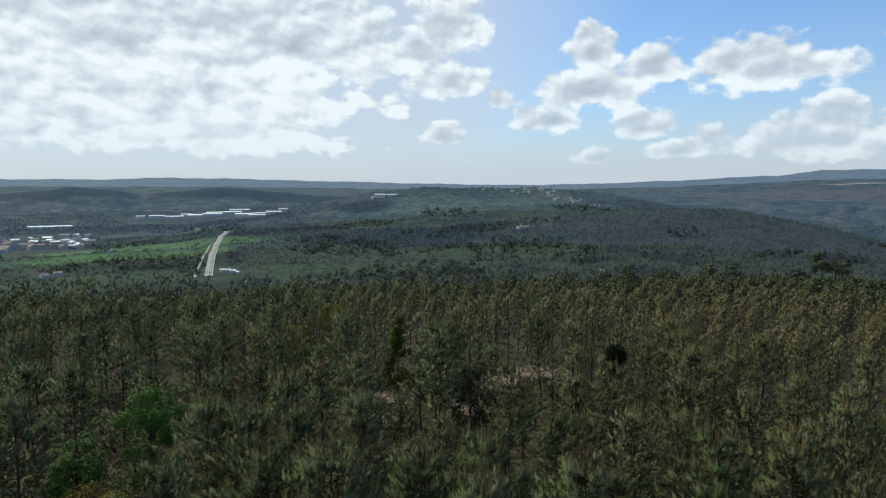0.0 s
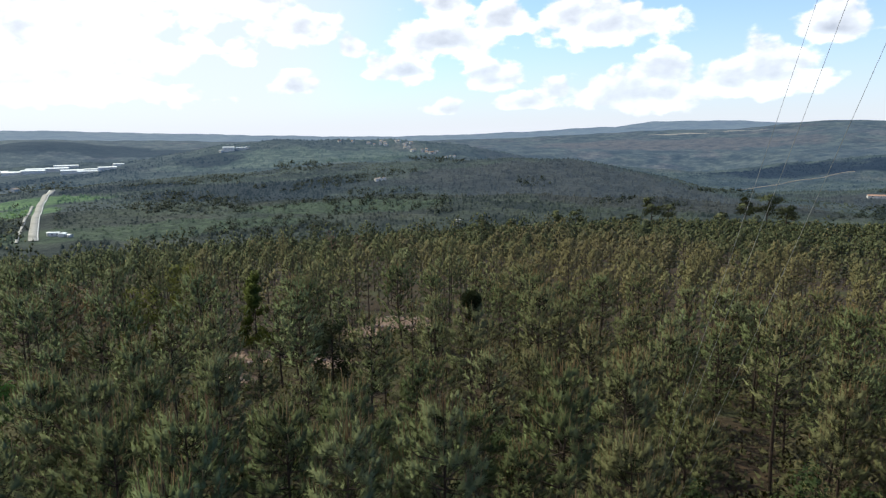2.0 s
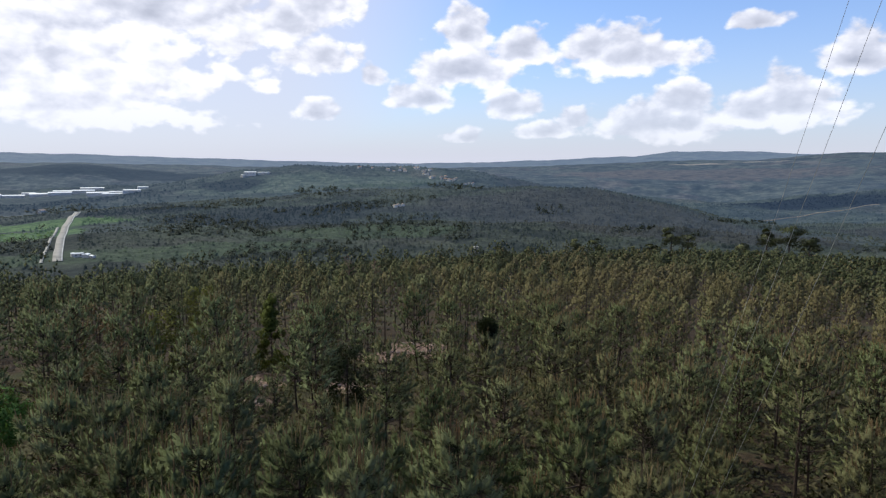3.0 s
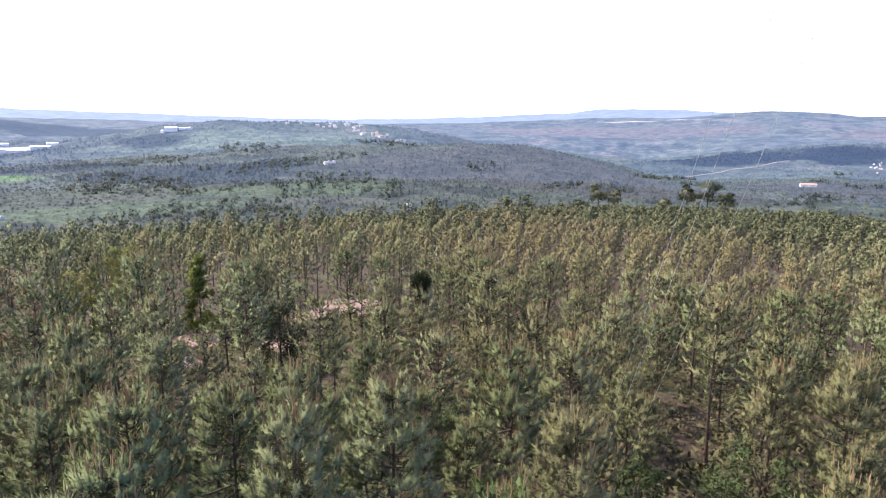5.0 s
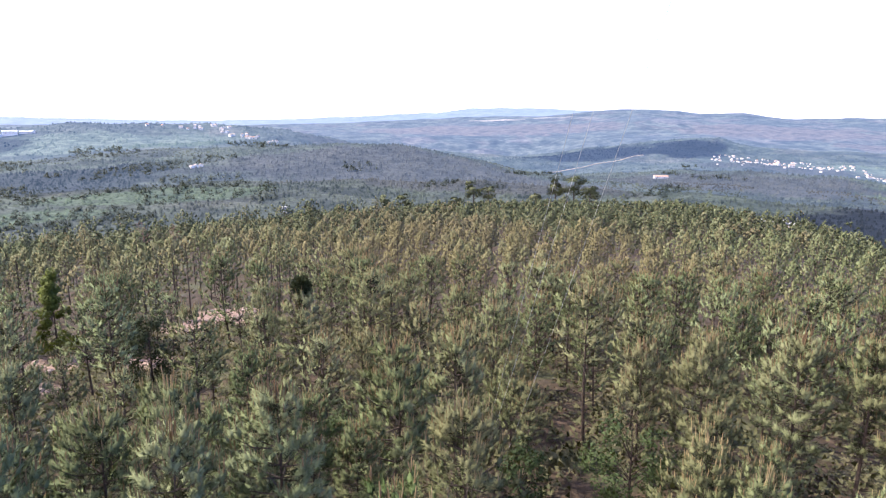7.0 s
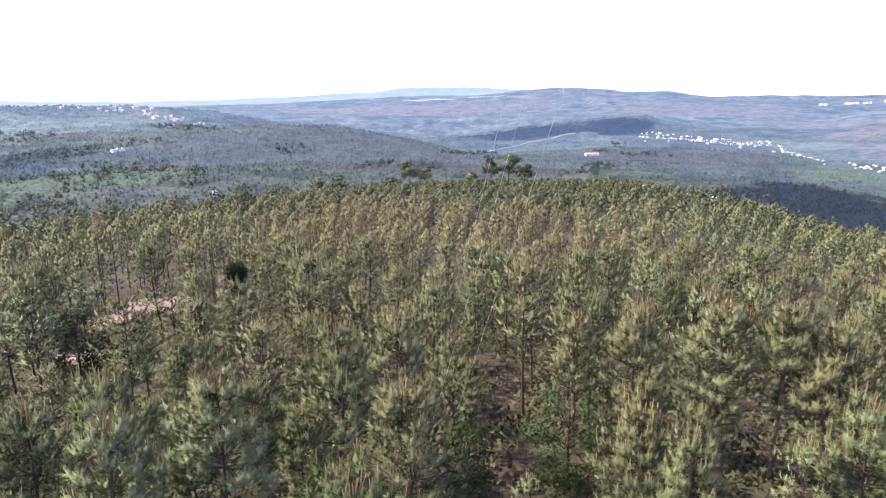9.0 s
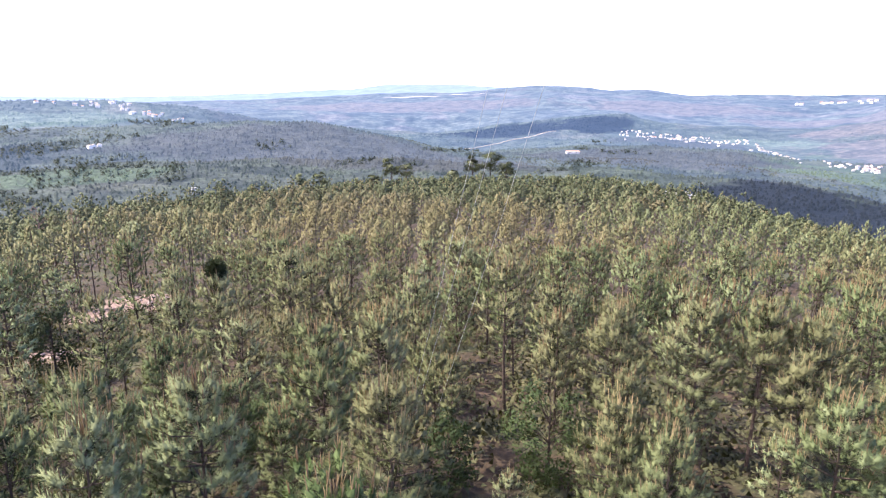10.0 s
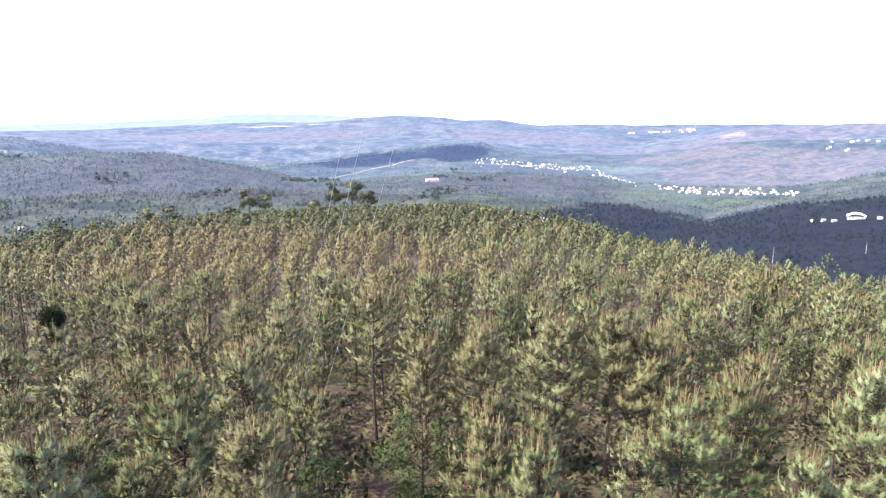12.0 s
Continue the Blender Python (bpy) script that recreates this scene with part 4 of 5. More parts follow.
# ---------------------------------------------------------------- other trees and bushes
def leafy(name, seed, h, r, mat, leaves, size, base=0.12, cone=False):
    """A broadleaf tree or bush: trunk with limbs, and clumps of many small leaves with gaps between."""
    g = np.random.default_rng(seed)
    tree = empty(name)
    wood_parts = [tube([(0, 0, -0.2), (0, 0, h * 0.4), (0, 0, h * 0.85)], [0.03 * h * 0.5 + 0.02, 0.05, 0.015], 6)]
    clumps = []
    for i in range(38):
        a, e = g.uniform(0, 6.283), g.uniform(0, 1)
        k = base + (1 - base) * e
        out = r * ((1 - k) ** 0.8 + 0.12 if cone else math.sin(min(0.35 + k * 2.4, 2.9)) ** 0.7) * g.uniform(0.55, 1.0)
        p = np.array([math.cos(a) * out, math.sin(a) * out, h * k])
        clumps.append((p, (0.30 if cone else 0.36) * r * g.uniform(0.7, 1.3)))
        wood_parts.append(tube([(0, 0, h * k * 0.7), p * (0.5, 0.5, 0.9), p], [0.024, 0.015, 0.005], 3))
    part_raw("trunk", *wood_parts[0], BARK, tree)
    tagged(part_raw("limb_growth", *joined(wood_parts[1:]), BARK, tree), kind="stuff")
    at, way, face = [], [], []
    for p, s in clumps:
        n = leaves // len(clumps)
        d = unit(g.normal(size=(n, 3)))
        at.append(p + d * s * g.uniform(0.55, 1.0, (n, 1)) * (1, 1, 0.85))
        way.append(unit(np.cross(d, g.normal(size=(n, 3))) + d * 0.4))
        face.append(unit(d * 0.8 + 0.6 * unit(p - np.array([0, 0, h * 0.45]))))
    at, way, face = np.concatenate(at), np.concatenate(way), np.concatenate(face)
    part_raw("crown", *blades(at, way, g.uniform(0.8, 1.5, len(at)) * size, g.uniform(0.7, 1.2, len(at)) * size, g, face), mat, tree, normals=face.repeat(3, 0))
    return tree


def stand(tree, x, y, turn=0.0, label="", category="tree", group=""):
    tree.matrix_basis = on_ground(x, y, turn)
    return tagged(tree, label, category, group)


stand(leafy("broadleaf_tree", 41, 5.2, 1.5, LEAF, 6500, 0.11), -22.3, 22.3, 0, "bright green young broadleaf tree among pines", "tree")
stand(leafy("broadleaf_bush", 42, 3.6, 1.1, LEAF, 3000, 0.11), -23.8, 19.6, 0, "bright green leafy bush below the pines", "bush")
stand(leafy("evergreen_oak", 43, 4.2, 1.5, LEAF_DARK, 3600, 0.10), 10.2, 20.4, 0, "dark green evergreen oak among pines", "tree")
stand(leafy("evergreen_oak", 44, 3.4, 1.0, LEAF_DARK, 2200, 0.10), 6.1, 20.5, 0, "small dark evergreen oak below the pines", "tree")
stand(leafy("yellow_tree", 48, 6.0, 2.0, YELLOW, 3600, 0.15), -31.0, 55.2, 0, "yellow-green young broadleaf tree among pines", "tree")
stand(leafy("yellow_tree", 49, 5.4, 1.6, YELLOW, 3600, 0.13), -27.4, 42.2, 0, "olive-yellow bushy tree among pines", "tree")
stand(leafy("orange_shrub", 50, 2.3, 1.2, ORANGE, 2400, 0.08), -21.6, 18.2, 0, "orange-brown flowering shrub below the pines", "shrub")
stand(leafy("orange_shrub", 51, 2.2, 1.0, ORANGE, 2000, 0.08), -20.0, 18.4, 0, "low yellow-brown shrub below the pines", "shrub")
stand(leafy("evergreen_oak", 52, 2.8, 1.1, LEAF_DARK, 2600, 0.09), -0.5, 25.8, 0, "low dark evergreen bush between pine trunks", "bush")
stand(leafy("conifer", 45, 6.4, 1.35, CONE, 5000, 0.15, 0.06, True), -21.0, 47.6, 0, "narrow yellow-green conifer beside a bare clearing", "conifer")
stand(leafy("withered_shrub", 46, 5.4, 2.3, BROWN, 4200, 0.10), -32.7, 42.9, 0, "brown withered shrub among green pines", "shrub")
stand(leafy("round_bush", 47, 4.6, 1.5, BROOM, 3000, 0.14), -12.4, 40.1, 0, "dense dark round pine bush by the clearing", "bush")

# the pine with a dark round broom at its tip
ball_pine = pine(31, 6.6, 1.7, 0.38, label="open-crowned pine topped by a dark round broom")
ball_pine.matrix_basis = on_ground(-2.7, 35.8)
g = np.random.default_rng(6)
d = unit(g.normal(size=(3000, 3)))
part_raw("broom", *blades(np.array([0, 0, 6.95]) + d * g.uniform(0.10, 0.56, (3000, 1)), unit(d + g.normal(size=d.shape) * 0.5), 0.16, 0.06, g), BROOM, ball_pine, "dense dark round cluster of twigs")
# the fresh green pine whose tip rises close to the platform
fresh_pine = pine(33, 7.15, 1.5, 0.20, label="fresh green pine with pale upright shoots", needles=FRESH)
fresh_pine.matrix_basis = on_ground(0.85, 10.4, 40)
# the leaning pine
lean_pine = pine(32, 7.4, 1.5, 0.42, lean=0.05, label="leaning pine with a bare lower trunk")
lean_pine.matrix_basis = on_ground(18.9, 19.5, 15)

# a dead tree, bare and reddish
def dead_tree(seed, h):
    g = np.random.default_rng(seed)
    tree = empty("dead_tree")
    part_raw("trunk", *tube([(0, 0, -0.2), (0.1, 0, h * 0.5), (0, 0.1, h)], [0.09, 0.06, 0.015], 6), DEAD, tree)
    twigs = []
    for k in np.linspace(0.25, 0.95, 26):
        a, r = g.uniform(0, 6.283), h * 0.30 * (1.25 - k) * g.uniform(0.6, 1.1)
        p0, p1 = np.array([0.05, 0.03, h * k]), np.array([math.cos(a) * r, math.sin(a) * r, h * k + r * 0.7])
        twigs.append(tube([p0, p1], [0.035, 0.012], 3))
        for _ in range(7):
            q = p0 + (p1 - p0) * g.uniform(0.3, 1.0)
            twigs.append(tube([q, q + g.normal(size=3) * (0.25, 0.25, 0.15) + (0, 0, 0.3)], [0.016, 0.006], 3))
    tagged(part_raw("twig_growth", *joined(twigs), DEAD, tree, "bare reddish-brown twigs"), kind="stuff")
    return tree


for x, y, h, seed in ((*bearing(16.9, 104), 8.2, 91), (*bearing(14.6, 106), 7.4, 92)):
    stand(dead_tree(seed, h), x, y, seed, "bare dead tree with reddish twigs among pines", "tree", "dead trees in the plantation")

# taller open-crowned pines on the crest
def umbrella_pine(seed, h, r):
    g = np.random.default_rng(seed)
    tree = empty("umbrella_pine")
    limbs = [tube([(0, 0, -0.3), (0.2, 0, h * 0.5), (0, 0.2, h * 0.9)], [0.2, 0.14, 0.04], 6)]
    at, way = [], []
    for i in range(16):
        a, k = g.uniform(0, 6.283), g.uniform(0.5, 1.0)
        out = r * (1.15 - k * 0.75) * g.uniform(0.5, 1.1)
        p = np.array([math.cos(a) * out, math.sin(a) * out, h * k])
        limbs.append(tube([(0, 0, h * k * 0.75), p], [0.06, 0.02], 3))
        d = unit(g.normal(size=(100, 3)))
        at.append(p + d * (0.9, 0.9, 0.42) * g.uniform(0.3, 1, (100, 1)) * r * 0.36)
        way.append(unit(d + (0, 0, 0.8)))
    part_raw("trunk", *joined(limbs), BARK, tree)
    at, way = np.concatenate(at), np.concatenate(way)
    face = unit(unit(at - np.array([0, 0, h * 0.75])) + 0.1 * way)
    part_raw("crown", *blades(at, way, 0.50, 0.22, g, face), PINE_SLOPE, tree, normals=face.repeat(3, 0))
    return tagged(tree, "taller open-crowned pine rising above the plantation", "pine tree", "tall pines on the crest")


tall = [umbrella_pine(51, 11, 4.2), umbrella_pine(52, 10, 3.6), umbrella_pine(53, 9, 3.4)]
CREST = [(-20.2, 278, 0, 1.5), (-18.6, 280, 1, 1.4), (-21.6, 283, 2, 1.4), (-16.8, 282, 2, 1.0), (-11.3, 268, 1, 1.4), (-12.6, 272, 0, 1.1), (-9.6, 268, 2, 0.95), (-5.0, 255, 0, .95), (-3.4, 252, 1, 1.0),
         (-26.0, 285, 2, 0.7), (-8.4, 262, 1, 0.7), (3.2, 238, 2, 0.9), (0.8, 242, 1, 0.8)]
first = set()
for az, dist, k, s in CREST:
    x, y = bearing(az, dist)
    if k not in first:
        first.add(k)
        tall[k].matrix_basis = on_ground(x, y, az * 9, 0.1, s)
    else:
        place_copy(tall[k], x, y, az * 9, s)


def clumps(name, rows, per, size, mat, seed, label, category, tall_by=1.0, lift=0.9):
    """Low bushes or far tree crowns: clumps of leaf triangles, joined."""
    g = np.random.default_rng(seed)
    rows = np.array(rows)
    c = np.stack([rows[:, 0], rows[:, 1], land(rows[:, 0], rows[:, 1])], -1)
    r = rows[:, 2]
    d = unit(g.normal(size=(len(rows), per, 3)))
    d[..., 2] = np.abs(d[..., 2]) * tall_by
    base = c[:, None] + d * r[:, None, None] * g.uniform(0.35, 0.95, (len(rows), per, 1))
    way = unit(np.cross(d, g.normal(size=d.shape)) + d * 0.35 + (0, 0, 0.25))
    s = (r[:, None] * size * g.uniform(0.7, 1.4, (len(rows), per))).ravel()
    face = unit(d * 0.55 + (0, 0, lift)).reshape(-1, 3)
    v, f = blades(base.reshape(-1, 3) - way.reshape(-1, 3) * s[:, None] * 0.4, way.reshape(-1, 3), s, s * 0.8, g, face)
    return tagged(new(name, raw_mesh(name, v, f, [mat], None, face.repeat(3, 0))), label, category, kind="stuff")


def tree_tops(name, rows, mat, seed, label, tall_by):
    """Far trees: small rough crowns, joined."""
    g = np.random.default_rng(seed)
    rows = np.array(rows)
    foot = np.stack([rows[:, 0], rows[:, 1], land(rows[:, 0], rows[:, 1]) - 0.3], -1)
    v, f, nn = domes(foot, rows[:, 2], rows[:, 2] * tall_by * g.uniform(0.8, 1.25, len(rows)), 0.12, g, 3, 0.8)
    nn = unit(nn * 0.35 + (0, 0, 0.8))
    return tagged(new(name, raw_mesh(name, v, f, [mat], None, nn)), label, "woods", kind="stuff")


def sector(n, d0, d1, seed, lo=-70.0, hi=63.0):
    g = np.random.default_rng(seed)
    d = np.sqrt(g.uniform(d0 * d0, d1 * d1, n))
    x, y = bearing(g.uniform(lo, hi, n), d)
    return x, y, d, g


x, y, d, g = sector(5600, 9, 58, 61)
keep = [i for i in range(len(x)) if not bare_ground(x[i], y[i])]
clumps("undergrowth", np.stack([x, y, g.uniform(0.40, 1.25, len(x))], -1)[keep], 22, 0.245, SCRUB, 62, "low brownish gorse and heather under the pines", "undergrowth", 0.8)

# woods and scrub of the valley
def patchy(x, y):
    """Below a half: woods; above: scrub."""
    az, dist = np.degrees(np.arctan2(-x, y)), np.hypot(x, y)
    p = np.sin(x * 0.008 + 2 * np.sin(y * 0.0043)) + np.sin(y * 0.0105 + 1.7 * np.sin(x * 0.0061 + 1.0)) + 0.6 * np.sin(x * 0.027) * np.sin(y * 0.023)
    p = p + 2.2 * np.exp(-((az - 33) / 16) ** 2 - ((dist - 800) / 110) ** 2)        # green scrub below the spur
    p = p - 2.5 * np.exp(-((az - 22) / 11) ** 2 - ((dist - 1150) / 170) ** 2)       # dark wood beside the road
    p = p + 1.8 * np.exp(-((az - 20) / 13) ** 2 - ((dist - 1700) / 230) ** 2)       # pale slopes below the hill
    p = p - 2.5 * np.exp(-((az + 4) / 12) ** 2 - ((dist - 1150) / 300) ** 2)        # the long wooded spur
    p = p - 3.0 * np.exp(-((az + 60) / 9) ** 2 - ((dist - 900) / 230) ** 2)         # woods across the stream, where cloud shade is painted
    p = p + 2.6 * np.exp(-((az + 49) / 7) ** 2 - ((dist - 1130) / 90) ** 2)         # meadows by the stream
    return p


def az_of(x, y):
    return np.degrees(np.arctan2(-x, y))


VILLAGE_AZ, VILLAGE_DIST = (31, 35, 38, 41.4, 43.8, 45.3, 51, 58), (1870, 1880, 1860, 1780, 1600, 1350, 1345, 1345)


def open_land(x, y):
    """Meadow, road and village ground stays free of trees."""
    az, dist = np.degrees(np.arctan2(-x, y)), np.hypot(x, y)
    foot = ((az - 38.1) / 1.3) ** 2 + ((dist - 775) / 55) ** 2 < 1
    villa = ((az - 24.6) / 1.6) ** 2 + ((dist - 1790) / 50) ** 2 < 1
    lane = (np.abs(az - (39.6 - (dist - 790) * 0.0020)) < 0.5 + 320 / dist) & (dist > 690) & (dist < 1430)
    hamlet = (az < -30) & (az > -59) & (np.abs(dist - np.interp(-az, VILLAGE_AZ, VILLAGE_DIST)) < 90)
    works = (np.abs(az - 39) < 7) & (dist > 1800) & (dist < 2180)
    town = (az > 48.5) & (dist > 1120) & (dist < 1560)
    yard = ((az + 61.5) / 2.5) ** 2 + ((dist - 850) / 60) ** 2 < 1
    lane2 = (az < -17.5) & (az > -26) & (np.abs(dist - (1560 + 370 * np.clip((-17.8 - az) / 8, 0, 1))) < 30)
    barn = ((az + 27.3) / 1.3) ** 2 + ((dist - 1320) / 50) ** 2 < 1
    field = ((az - 43) / 6) ** 2 + ((dist - 1180) / 65) ** 2 < 0.8 + 0.5 * np.sin(x * 0.03)
    return lane | foot | villa | barn | lane2 | field | hamlet | works | town | yard


x, y, d, g = sector(27000, 500, 1482, 63)
p = patchy(x, y)
az = np.degrees(np.arctan2(-x, y))
ok = ~open_land(x, y)
# trees under the painted cloud shade; the SHADE zones darken their colour
shade = (d < 1000) & (((az + 58) / 17) ** 2 + ((d - 780) / 270) ** 2 + 0.2 * np.sin(az * 1.7) < 1)
tree_tops("cloud_shaded_stand", np.stack([x, y, g.uniform(1.1, 2.3, len(x))], -1)[ok & shade & (p < 0.6)], VALLEY_TREES, 69, "dense pine stand across the stream, cloud shade in its colour", 2.0)
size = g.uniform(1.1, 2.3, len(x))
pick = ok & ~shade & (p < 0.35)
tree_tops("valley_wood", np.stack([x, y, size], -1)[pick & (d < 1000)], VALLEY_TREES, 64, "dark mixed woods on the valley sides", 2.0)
tree_tops("spur_wood", np.stack([x, y, size], -1)[pick & (d >= 1000)], SPUR_TREES, 68, "green woods on the spurs of the valley, greyed by added haze", 2.0)
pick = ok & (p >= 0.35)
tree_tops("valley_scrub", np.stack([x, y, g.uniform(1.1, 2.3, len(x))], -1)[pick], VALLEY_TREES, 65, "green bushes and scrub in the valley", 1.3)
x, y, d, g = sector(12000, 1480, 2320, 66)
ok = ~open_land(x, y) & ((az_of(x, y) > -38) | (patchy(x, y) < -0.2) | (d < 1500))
tree_tops("backdrop_wood", np.stack([x, y, g.uniform(1.8, 3.4, len(x))], -1)[ok], SLOPE_TREES, 67, "green woods on the far slopes, greyed by added haze", 1.4)

# the taller trees of the valley, in groves
x, y, d, g = sector(9000, 640, 1560, 73, -34.0, 62.0)
az = az_of(x, y)
grove = np.sin(x * 0.019 + 1.6 * np.sin(y * 0.012)) + np.sin(y * 0.023 + 1.5 * np.sin(x * 0.016 + 2.0)) + 0.5 * np.sin(x * 0.05) * np.sin(y * 0.047)
grove = grove + 1.1 * np.exp(-((az - 24) / 9) ** 2 - ((d - 1060) / 130) ** 2) + 0.6 * np.exp(-((az - 12) / 7) ** 2 - ((d - 900) / 160) ** 2) + 0.7 * np.exp(-((az - 25) / 12) ** 2 - ((d - 840) / 110) ** 2) - 0.9 * (az < 6)
pick = ~open_land(x, y) & (grove > 0.62)
clumps("tall_valley_trees", np.stack([x, y, g.uniform(2.6, 6.0, len(x))], -1)[pick], 30, 0.42, DARK_WOOD, 74, "dark broad crowns of taller trees in groves", "trees", 1.75, 0.55)

# stones of the clearing
g = np.random.default_rng(71)
stones = []
for i in range(60):
    cx, cy, r = CLEARINGS[g.integers(0, 5)]
    x, y = cx + g.normal() * r * 0.45, cy + g.normal() * r * 0.45
    s = g.uniform(0.10, 0.34)
    bm = bmesh.new()
    bmesh.ops.create_icosphere(bm, subdivisions=1, radius=s)
    v = np.array([q.co[:] for q in bm.verts]) * g.uniform(0.7, 1.3, (len(bm.verts), 1)) * (1.2, 0.9, 0.6) + (x, y, at_land(x, y) + s * 0.1)
    stones.append((v, np.array([[q.index for q in face.verts] for face in bm.faces])))
    bm.free()
sv, sf = joined(stones)
tagged(new("clearing_stones", raw_mesh("clearing_stones", sv, sf, [STONE])), "pale pinkish granite stones on bare sand", "stones", kind="stuff")


# ---------------------------------------------------------------- guy wires of the tower
def guy_wire(foot, head, thick=0.0036):
    a, b = Vector(foot), Vector(head)
    n = 14
    pts = [a.lerp(b, i / n) - Vector((0, 0, 0.5 * math.sin(math.pi * i / n))) for i in range(n + 1)]
    v, f = tube([p[:] for p in pts], [thick] * (n + 1), 5)
    ob = new("guy_wire", raw_mesh("guy_wire", v, f, [STEEL]))
    return tagged(ob, "thin dark steel guy wire anchored in the wood", "wire", "guy wires of the tower")


# they run from anchors in the wood to the mast beside the platform
guy_wire((4.73, 23.02, -1.50), (4.0, -1.0, 31.74))
guy_wire((4.91, 22.98, -1.50), (4.0, -1.0, 29.36))
guy_wire((5.65, 22.81, -1.50), (4.0, -1.0, 27.34))
v, f = tube([(4.0, -1.0, -0.5), (4.0, -1.0, 12.0), (4.0, -1.0, 31.0)], [0.14, 0.12, 0.08], 10)
tagged(new("mast", raw_mesh("mast", v, f, [STEEL])), "slender galvanised steel mast that holds the guy wires", "mast")


# ---------------------------------------------------------------- buildings
def house(name, x, y, w, l, h, turn, walls, roof, label, category="house", group="", pitch=0.5, windows=True):
    """A gabled house: walls, overhanging roof, windows with depth."""
    thing = empty(name, pose(x, y, at_land(x, y), 0, 0, turn))
    bm = bmesh.new()
    box(bm, (w, l, h + 3), (0, 0, h / 2 - 1.5))
    rise = w * 0.5 * pitch
    for s in (-1, 1):
        a = [bm.verts.new(q) for q in ((-w / 2, s * l / 2, h), (w / 2, s * l / 2, h), (0, s * l / 2, h + rise))]
        bm.faces.new(a)
    part("wall", bm, walls, thing)
    bm = bmesh.new()
    o, t = 0.4, 0.25
    sec = [(-w / 2 - o, h - o * pitch), (0, h + rise), (w / 2 + o, h - o * pitch), (w / 2 + o, h - o * pitch + t), (0, h + rise + t), (-w / 2 - o, h - o * pitch + t)]
    rows = [[bm.verts.new((px, s * (l / 2 + o), pz)) for px, pz in sec] for s in (-1, 1)]
    for i in range(6):
        bm.faces.new((rows[0][i], rows[0][(i + 1) % 6], rows[1][(i + 1) % 6], rows[1][i]))
    for r in rows:
        bm.faces.new((r[0], r[1], r[4], r[5]))
        bm.faces.new((r[1], r[2], r[3], r[4]))
    part("roof", bm, roof, thing)
    if windows:
        for s in (-1, 1):
            bm = bmesh.new()
            box(bm, (0.12, 1.3, 1.3), (s * (w / 2 + 0.02), -l / 4, h * 0.55))
            part("window", bm, GLASS, thing)
            bm = bmesh.new()
            box(bm, (0.12, 1.3, 1.3), (s * (w / 2 + 0.02), l / 4, h * 0.55))
            part("window", bm, GLASS, thing)
    return tagged(thing, label, category, group)


g = np.random.default_rng(81)
# the village strung along the far side of the valley
first_white = house("house", *bearing(-36, 1800), 8, 11, 5.5, 20, WALL_WHITE, ROOF_RED, "small white house with a red tiled roof", "house", "village houses")
first_grey = house("house", *bearing(-37, 1790), 9, 13, 5.5, 70, WALL_WHITE, ROOF_BROWN, "white house with a weathered brown roof", "house", "village houses")
for i in range(214):
    t = g.random()
    az = -31.2 - 14.0 * t if i % 5 < 3 else -46.5 - 11.0 * t
    dist = np.interp(-az, VILLAGE_AZ, VILLAGE_DIST) + g.normal() * (62 if az > -42 else 30)
    x, y = bearing(az, dist)
    place_copy(first_white if g.random() < 0.45 else first_grey, x, y, g.uniform(0, 180), g.uniform(0.28, 0.54))
# the town on the heath
for i in range(18):
    x, y = bearing(-44.0 - 5.4 * g.random(), 3150 + g.normal() * 30)
    place_copy(first_grey if i % 2 else first_white, x, y, g.uniform(0, 180), g.uniform(0.8, 1.2))
for i in range(9):
    x, y = bearing(-59.0 - 4.5 * g.random(), 2200 + g.normal() * 60)
    place_copy(first_grey, x, y, g.uniform(0, 180), g.uniform(0.6, 0.9))
# houses on the hill and up its flank
for i in range(34):
    az, dist = (g.uniform(9.5, 16.5), g.uniform(1840, 1900)) if i < 15 else (g.uniform(5.6, 10.4), 0)
    if i >= 15:
        dist = 1780 - (10.4 - az) * 32 + g.normal() * 30
    x, y = bearing(az, dist)
    place_copy(first_grey if i % 3 else first_white, x, y, g.uniform(0, 180), g.uniform(0.5, 0.85))
for az, dist in ((12.5, 1170), (12.1, 1180), (12.8, 1160), (50.9, 880), (51.8, 870), (40.7, 1500), (47.2, 1100)):
    x, y = bearing(az, dist)
    place_copy(first_grey, x, y, az * 31, 0.7 if dist < 1200 else 1.1)
# the works: long white sheds
for az, dist, w, l, turn in ((44.9, 2230, 16, 34, 140), (43.7, 2250, 22, 60, 132), (42.5, 2250, 28, 85, 130), (41.4, 2200, 20, 50, 126), (40.4, 2230, 34, 100, 128), (39.4, 2130, 30, 80, 130), (39.0, 2200, 32, 95, 126), (37.8, 2130, 30, 80, 124),
                             (37.2, 2190, 26, 90, 126), (36.7, 2080, 30, 90, 124), (35.8, 2030, 26, 70, 126), (35.2, 2070, 24, 80, 120), (34.4, 2040, 24, 60, 122), (33.6, 2050, 18, 40, 130), (51.2, 1960, 24, 130, 136)):
    x, y = bearing(az, dist - 85 * (int(az * 10) % 3))
    house("factory_shed", x, y, w, l * 0.7, 4 + (az * 7.3) % 4, turn, WALL_WHITE, ROOF_GREY, "long white factory shed with a pale sheet roof", "warehouse", "sheds of the works", 0.14, False)
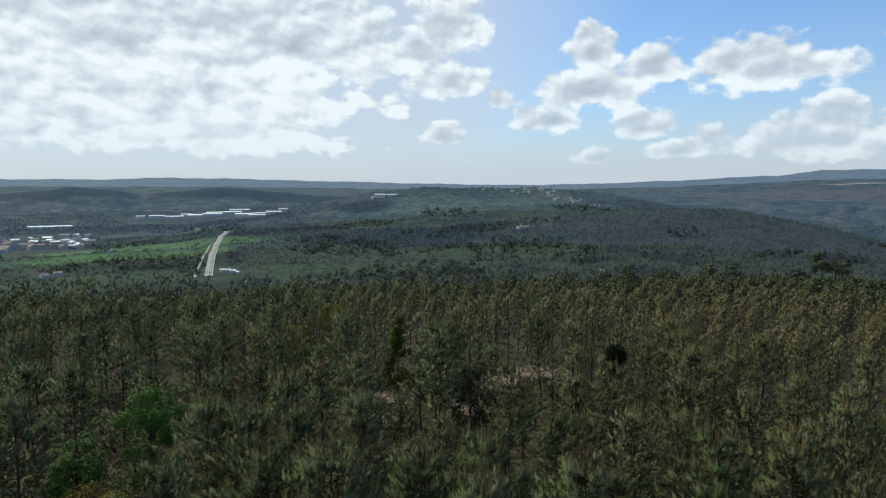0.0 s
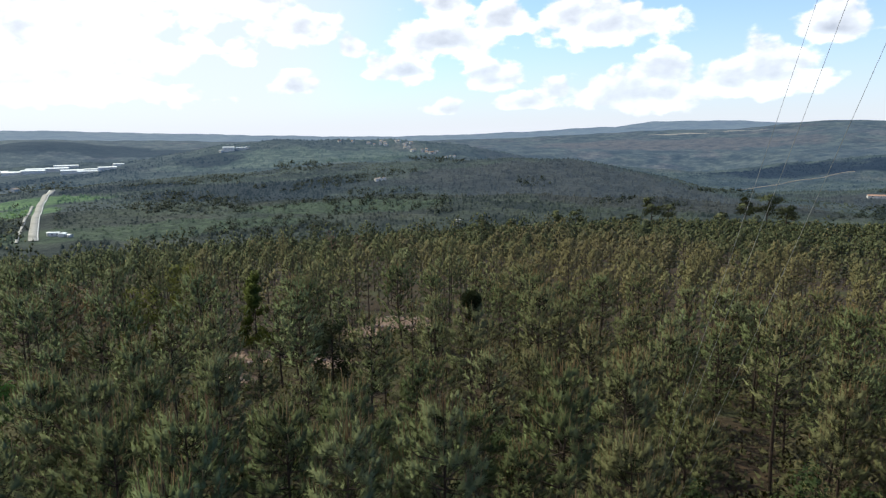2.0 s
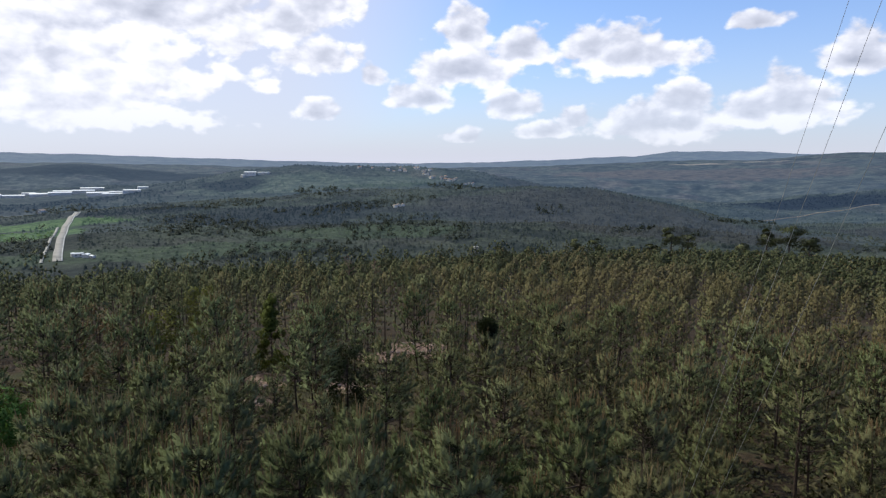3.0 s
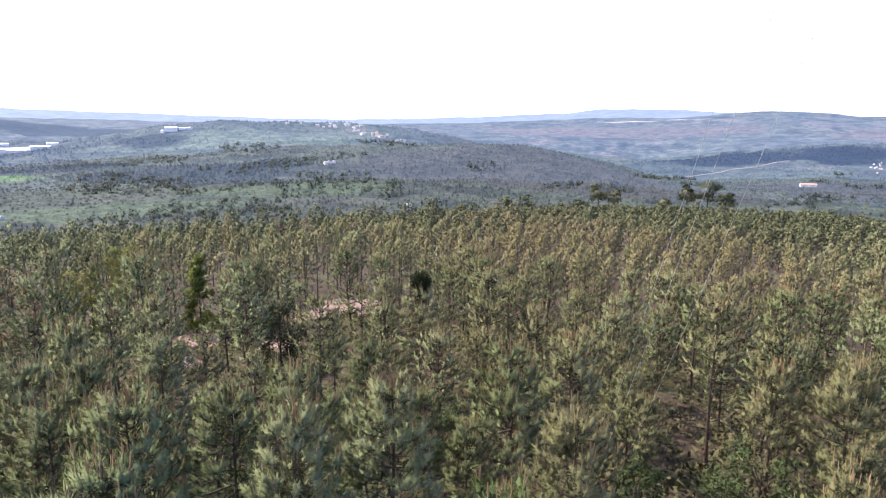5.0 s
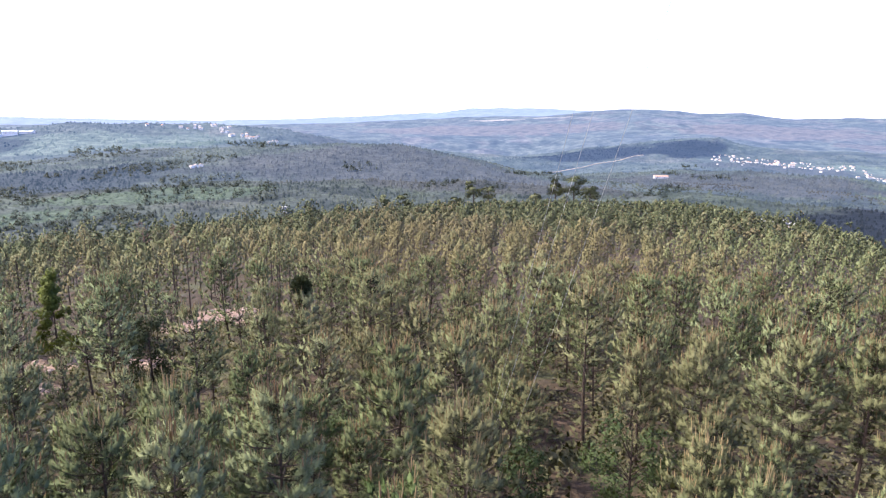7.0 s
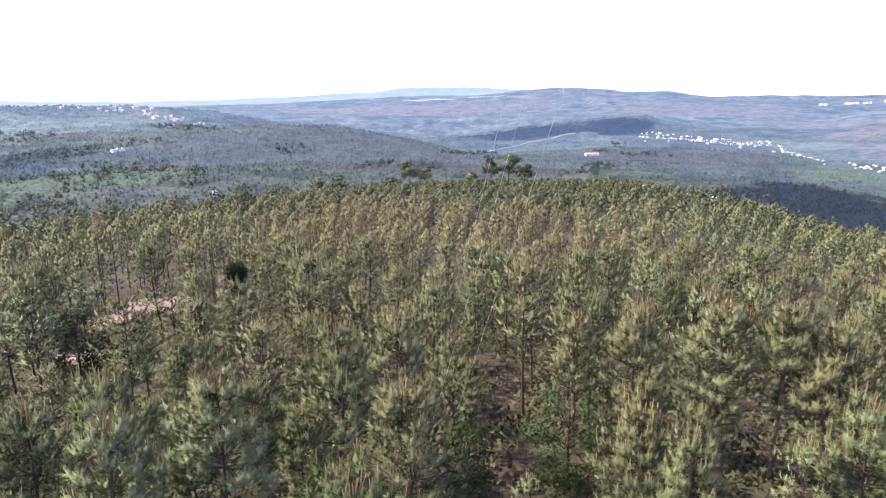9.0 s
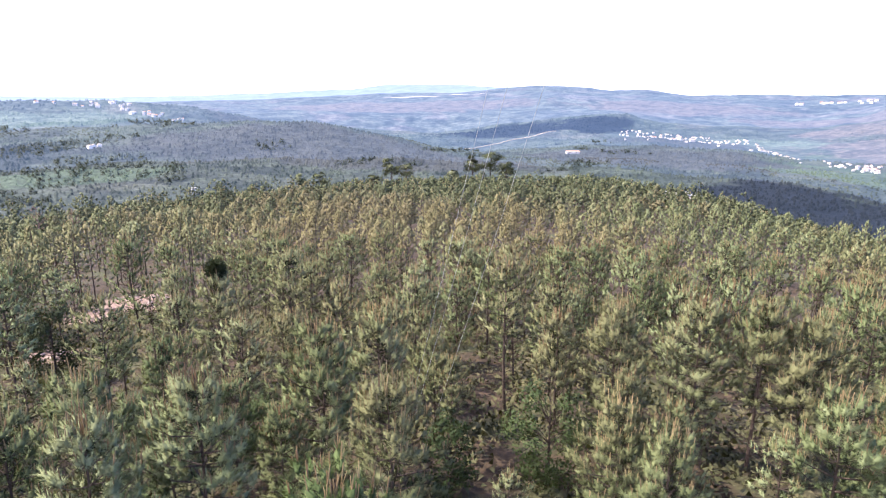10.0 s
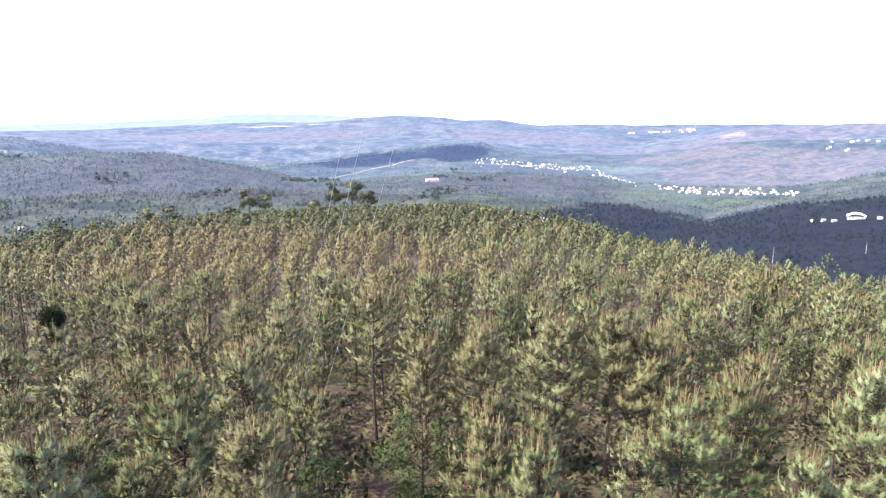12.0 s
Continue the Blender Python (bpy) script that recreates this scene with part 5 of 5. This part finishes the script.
# white buildings at the foot of the road and on the hill's shoulder
for az, dist, w, l, h, turn in ((38.45, 792, 6, 9, 3.5, 120), (38.8, 800, 5, 6, 3.0, 50), (37.95, 786, 6, 9, 3.2, 20), (37.5, 780, 4, 6, 2.6, 70)):
    x, y = bearing(az, dist)
    house("roadside_store", x, y, w, l, h, turn, WALL_WHITE, ROOF_GREY, "low white store with a pale roof beside the road", "store", "stores by the road", 0.2)
for az, dist, w, l, h, turn in ((25.2, 1812, 16, 30, 9, 115), (24.2, 1818, 10, 26, 5, 112), (23.7, 1822, 8, 12, 5, 30), (25.8, 1805, 8, 10, 5, 60)):
    x, y = bearing(az, dist)
    house("white_villa", x, y, w, l, h, turn, WALL_WHITE, ROOF_GREY, "large white house on the shoulder of the hill", "house", "houses on the hill", 0.2)
# the town at the edge
for i in range(60):
    az = g.uniform(48.4, 58)
    x, y = bearing(az, 1200 + (58 - az) * 16 + g.uniform(0, 200))
    house("town_house", x, y, g.uniform(8, 12), g.uniform(10, 18), g.uniform(5, 9), g.uniform(0, 180), WALL_PINK if i % 3 else WALL_WHITE, ROOF_BROWN if i % 2 else ROOF_GREY,
          "pale town block of a few storeys", "house", "blocks of the town", 0.35)
x, y = bearing(-27.3, 1300)
house("long_barn", x, y, 9, 26, 3.5, 78, WALL_WHITE, ROOF_RED, "long white barn with a red roof", "barn", "", 0.4)
x, y = bearing(5.5, 750)
house("water_hut", x, y, 5, 5, 7, 15, CONCRETE, CONCRETE, "pale concrete hut by a cleared strip", "hut", "", 0.1)
for az, dist, l in ((-36.1, 285, 9), (-37.0, 288, 7)):
    x, y = bearing(az, dist)
    house("low_shed", x, y, 5, l, 5.6, 60, WALL_PINK, CONCRETE, "low pale shed on a sandy yard behind pines", "shed", "sheds of the yard", 0.12)


# ---------------------------------------------------------------- roads
def ribbon(name, pts, width, mat, label, category, lift=0.35, thick=0.5):
    """A road laid on the land, with edges that reach into the ground."""
    pts = np.array(pts, float)
    d = unit(np.gradient(pts, axis=0))
    side = np.stack([d[:, 1], -d[:, 0]], -1) * width / 2
    v, f = [], []
    for i, (p, s) in enumerate(zip(pts, side)):
        zc = at_land(*p) + lift
        a, b = p - s, p + s
        v += [(*a, zc - thick - 2.5), (*a, zc), (*b, zc), (*b, zc - thick - 2.5)]
        if i:
            q = (i - 1) * 4
            for k in range(3):
                f.append((q + k, q + k + 1, q + k + 5, q + k + 4))
    return tagged(new(name, raw_mesh(name, v, f, [mat])), label, category, kind="structure")


n = 40
road_line = [bearing(39.9 - 1.6 * (i / n) ** 1.3, 775 + 625 * i / n) for i in range(n + 1)]
ribbon("road", road_line, 9.5, ASPHALT, "pale straight country road through the valley woods", "road", 0.9)
for s in (-1, 1):
    ribbon("road_edge_line", [(p[0] + s * 4.0 * 0.77, p[1] + s * 4.0 * 0.64) for p in road_line], 0.5, LINE, "white edge line of the country road", "road marking", 0.96, 0.02)
ribbon("side_lane", [bearing(41.0 - 1.3 * i / 20, 775 + 330 * i / 20) for i in range(21)], 3, ASPHALT, "narrow pale lane beside the road", "lane", 1.2)
ribbon("far_road", [bearing(-17.8 - 8 * i / 20, 1560 + 370 * i / 20) for i in range(21)], 1.5, TRACK, "pale track along the far wooded slope", "road", 1.5)


# ---------------------------------------------------------------- across the stream
def hangar(x, y, w, l, h, turn):
    """A sports hall with a shallow arched roof on low walls."""
    thing = empty("arched_hall", pose(x, y, at_land(x, y) + 0.5, 0, 0, turn))
    bm = bmesh.new()
    box(bm, (w, l, h + 4), (0, 0, h / 2 - 2))
    part("wall", bm, WALL_WHITE, thing)
    bm = bmesh.new()
    n, rows = 14, []
    for s in (-1, 1):
        rows.append([bm.verts.new(((k / n - 0.5) * (w + 2), s * (l / 2 + 1), h + (w * 0.17) * math.sin(math.pi * k / n) + t)) for t in (0, 0.6) for k in range(n + 1)])
    for k in range(n):
        bm.faces.new((rows[0][k], rows[0][k + 1], rows[1][k + 1], rows[1][k]))
        bm.faces.new((rows[0][n + 1 + k], rows[0][n + 2 + k], rows[1][n + 2 + k], rows[1][n + 1 + k]))
        for r in rows:
            bm.faces.new((r[k], r[k + 1], r[n + 2 + k], r[n + 1 + k]))
    part("roof", bm, ROOF_GREY, thing)
    for k in range(5):
        bm = bmesh.new()
        box(bm, (w * 0.11, 0.3, h * 0.5), ((k - 2) * w * 0.18, -l / 2 - 0.05, h * 0.5))
        part("window", bm, GLASS, thing)
    return tagged(thing, "white hall with a shallow arched roof in shade-darkened woods", "sports hall")


hangar(*bearing(-61.4, 850), 17, 13, 2.0, -60)
for az, dist in ((-60.0, 838), (-59.3, 846), (-62.9, 842), (-58.6, 850)):
    x, y = bearing(az, dist)
    place_copy(first_grey, x, y, az * 17, 0.36)


def pole(x, y, h):
    v, f = tube([(0, 0, -0.5), (0, 0, h)], [0.22, 0.14], 8)
    ob = new("pole", raw_mesh("pole", v, f, [CONCRETE]))
    ob.location = (x, y, at_land(x, y))
    return tagged(ob, "tall pale concrete pole standing in shade-darkened woods", "pole", "poles across the stream")


for az, dist, h in ((-56.1, 640, 15), (-62.3, 700, 12)):
    pole(*bearing(az, dist), h)
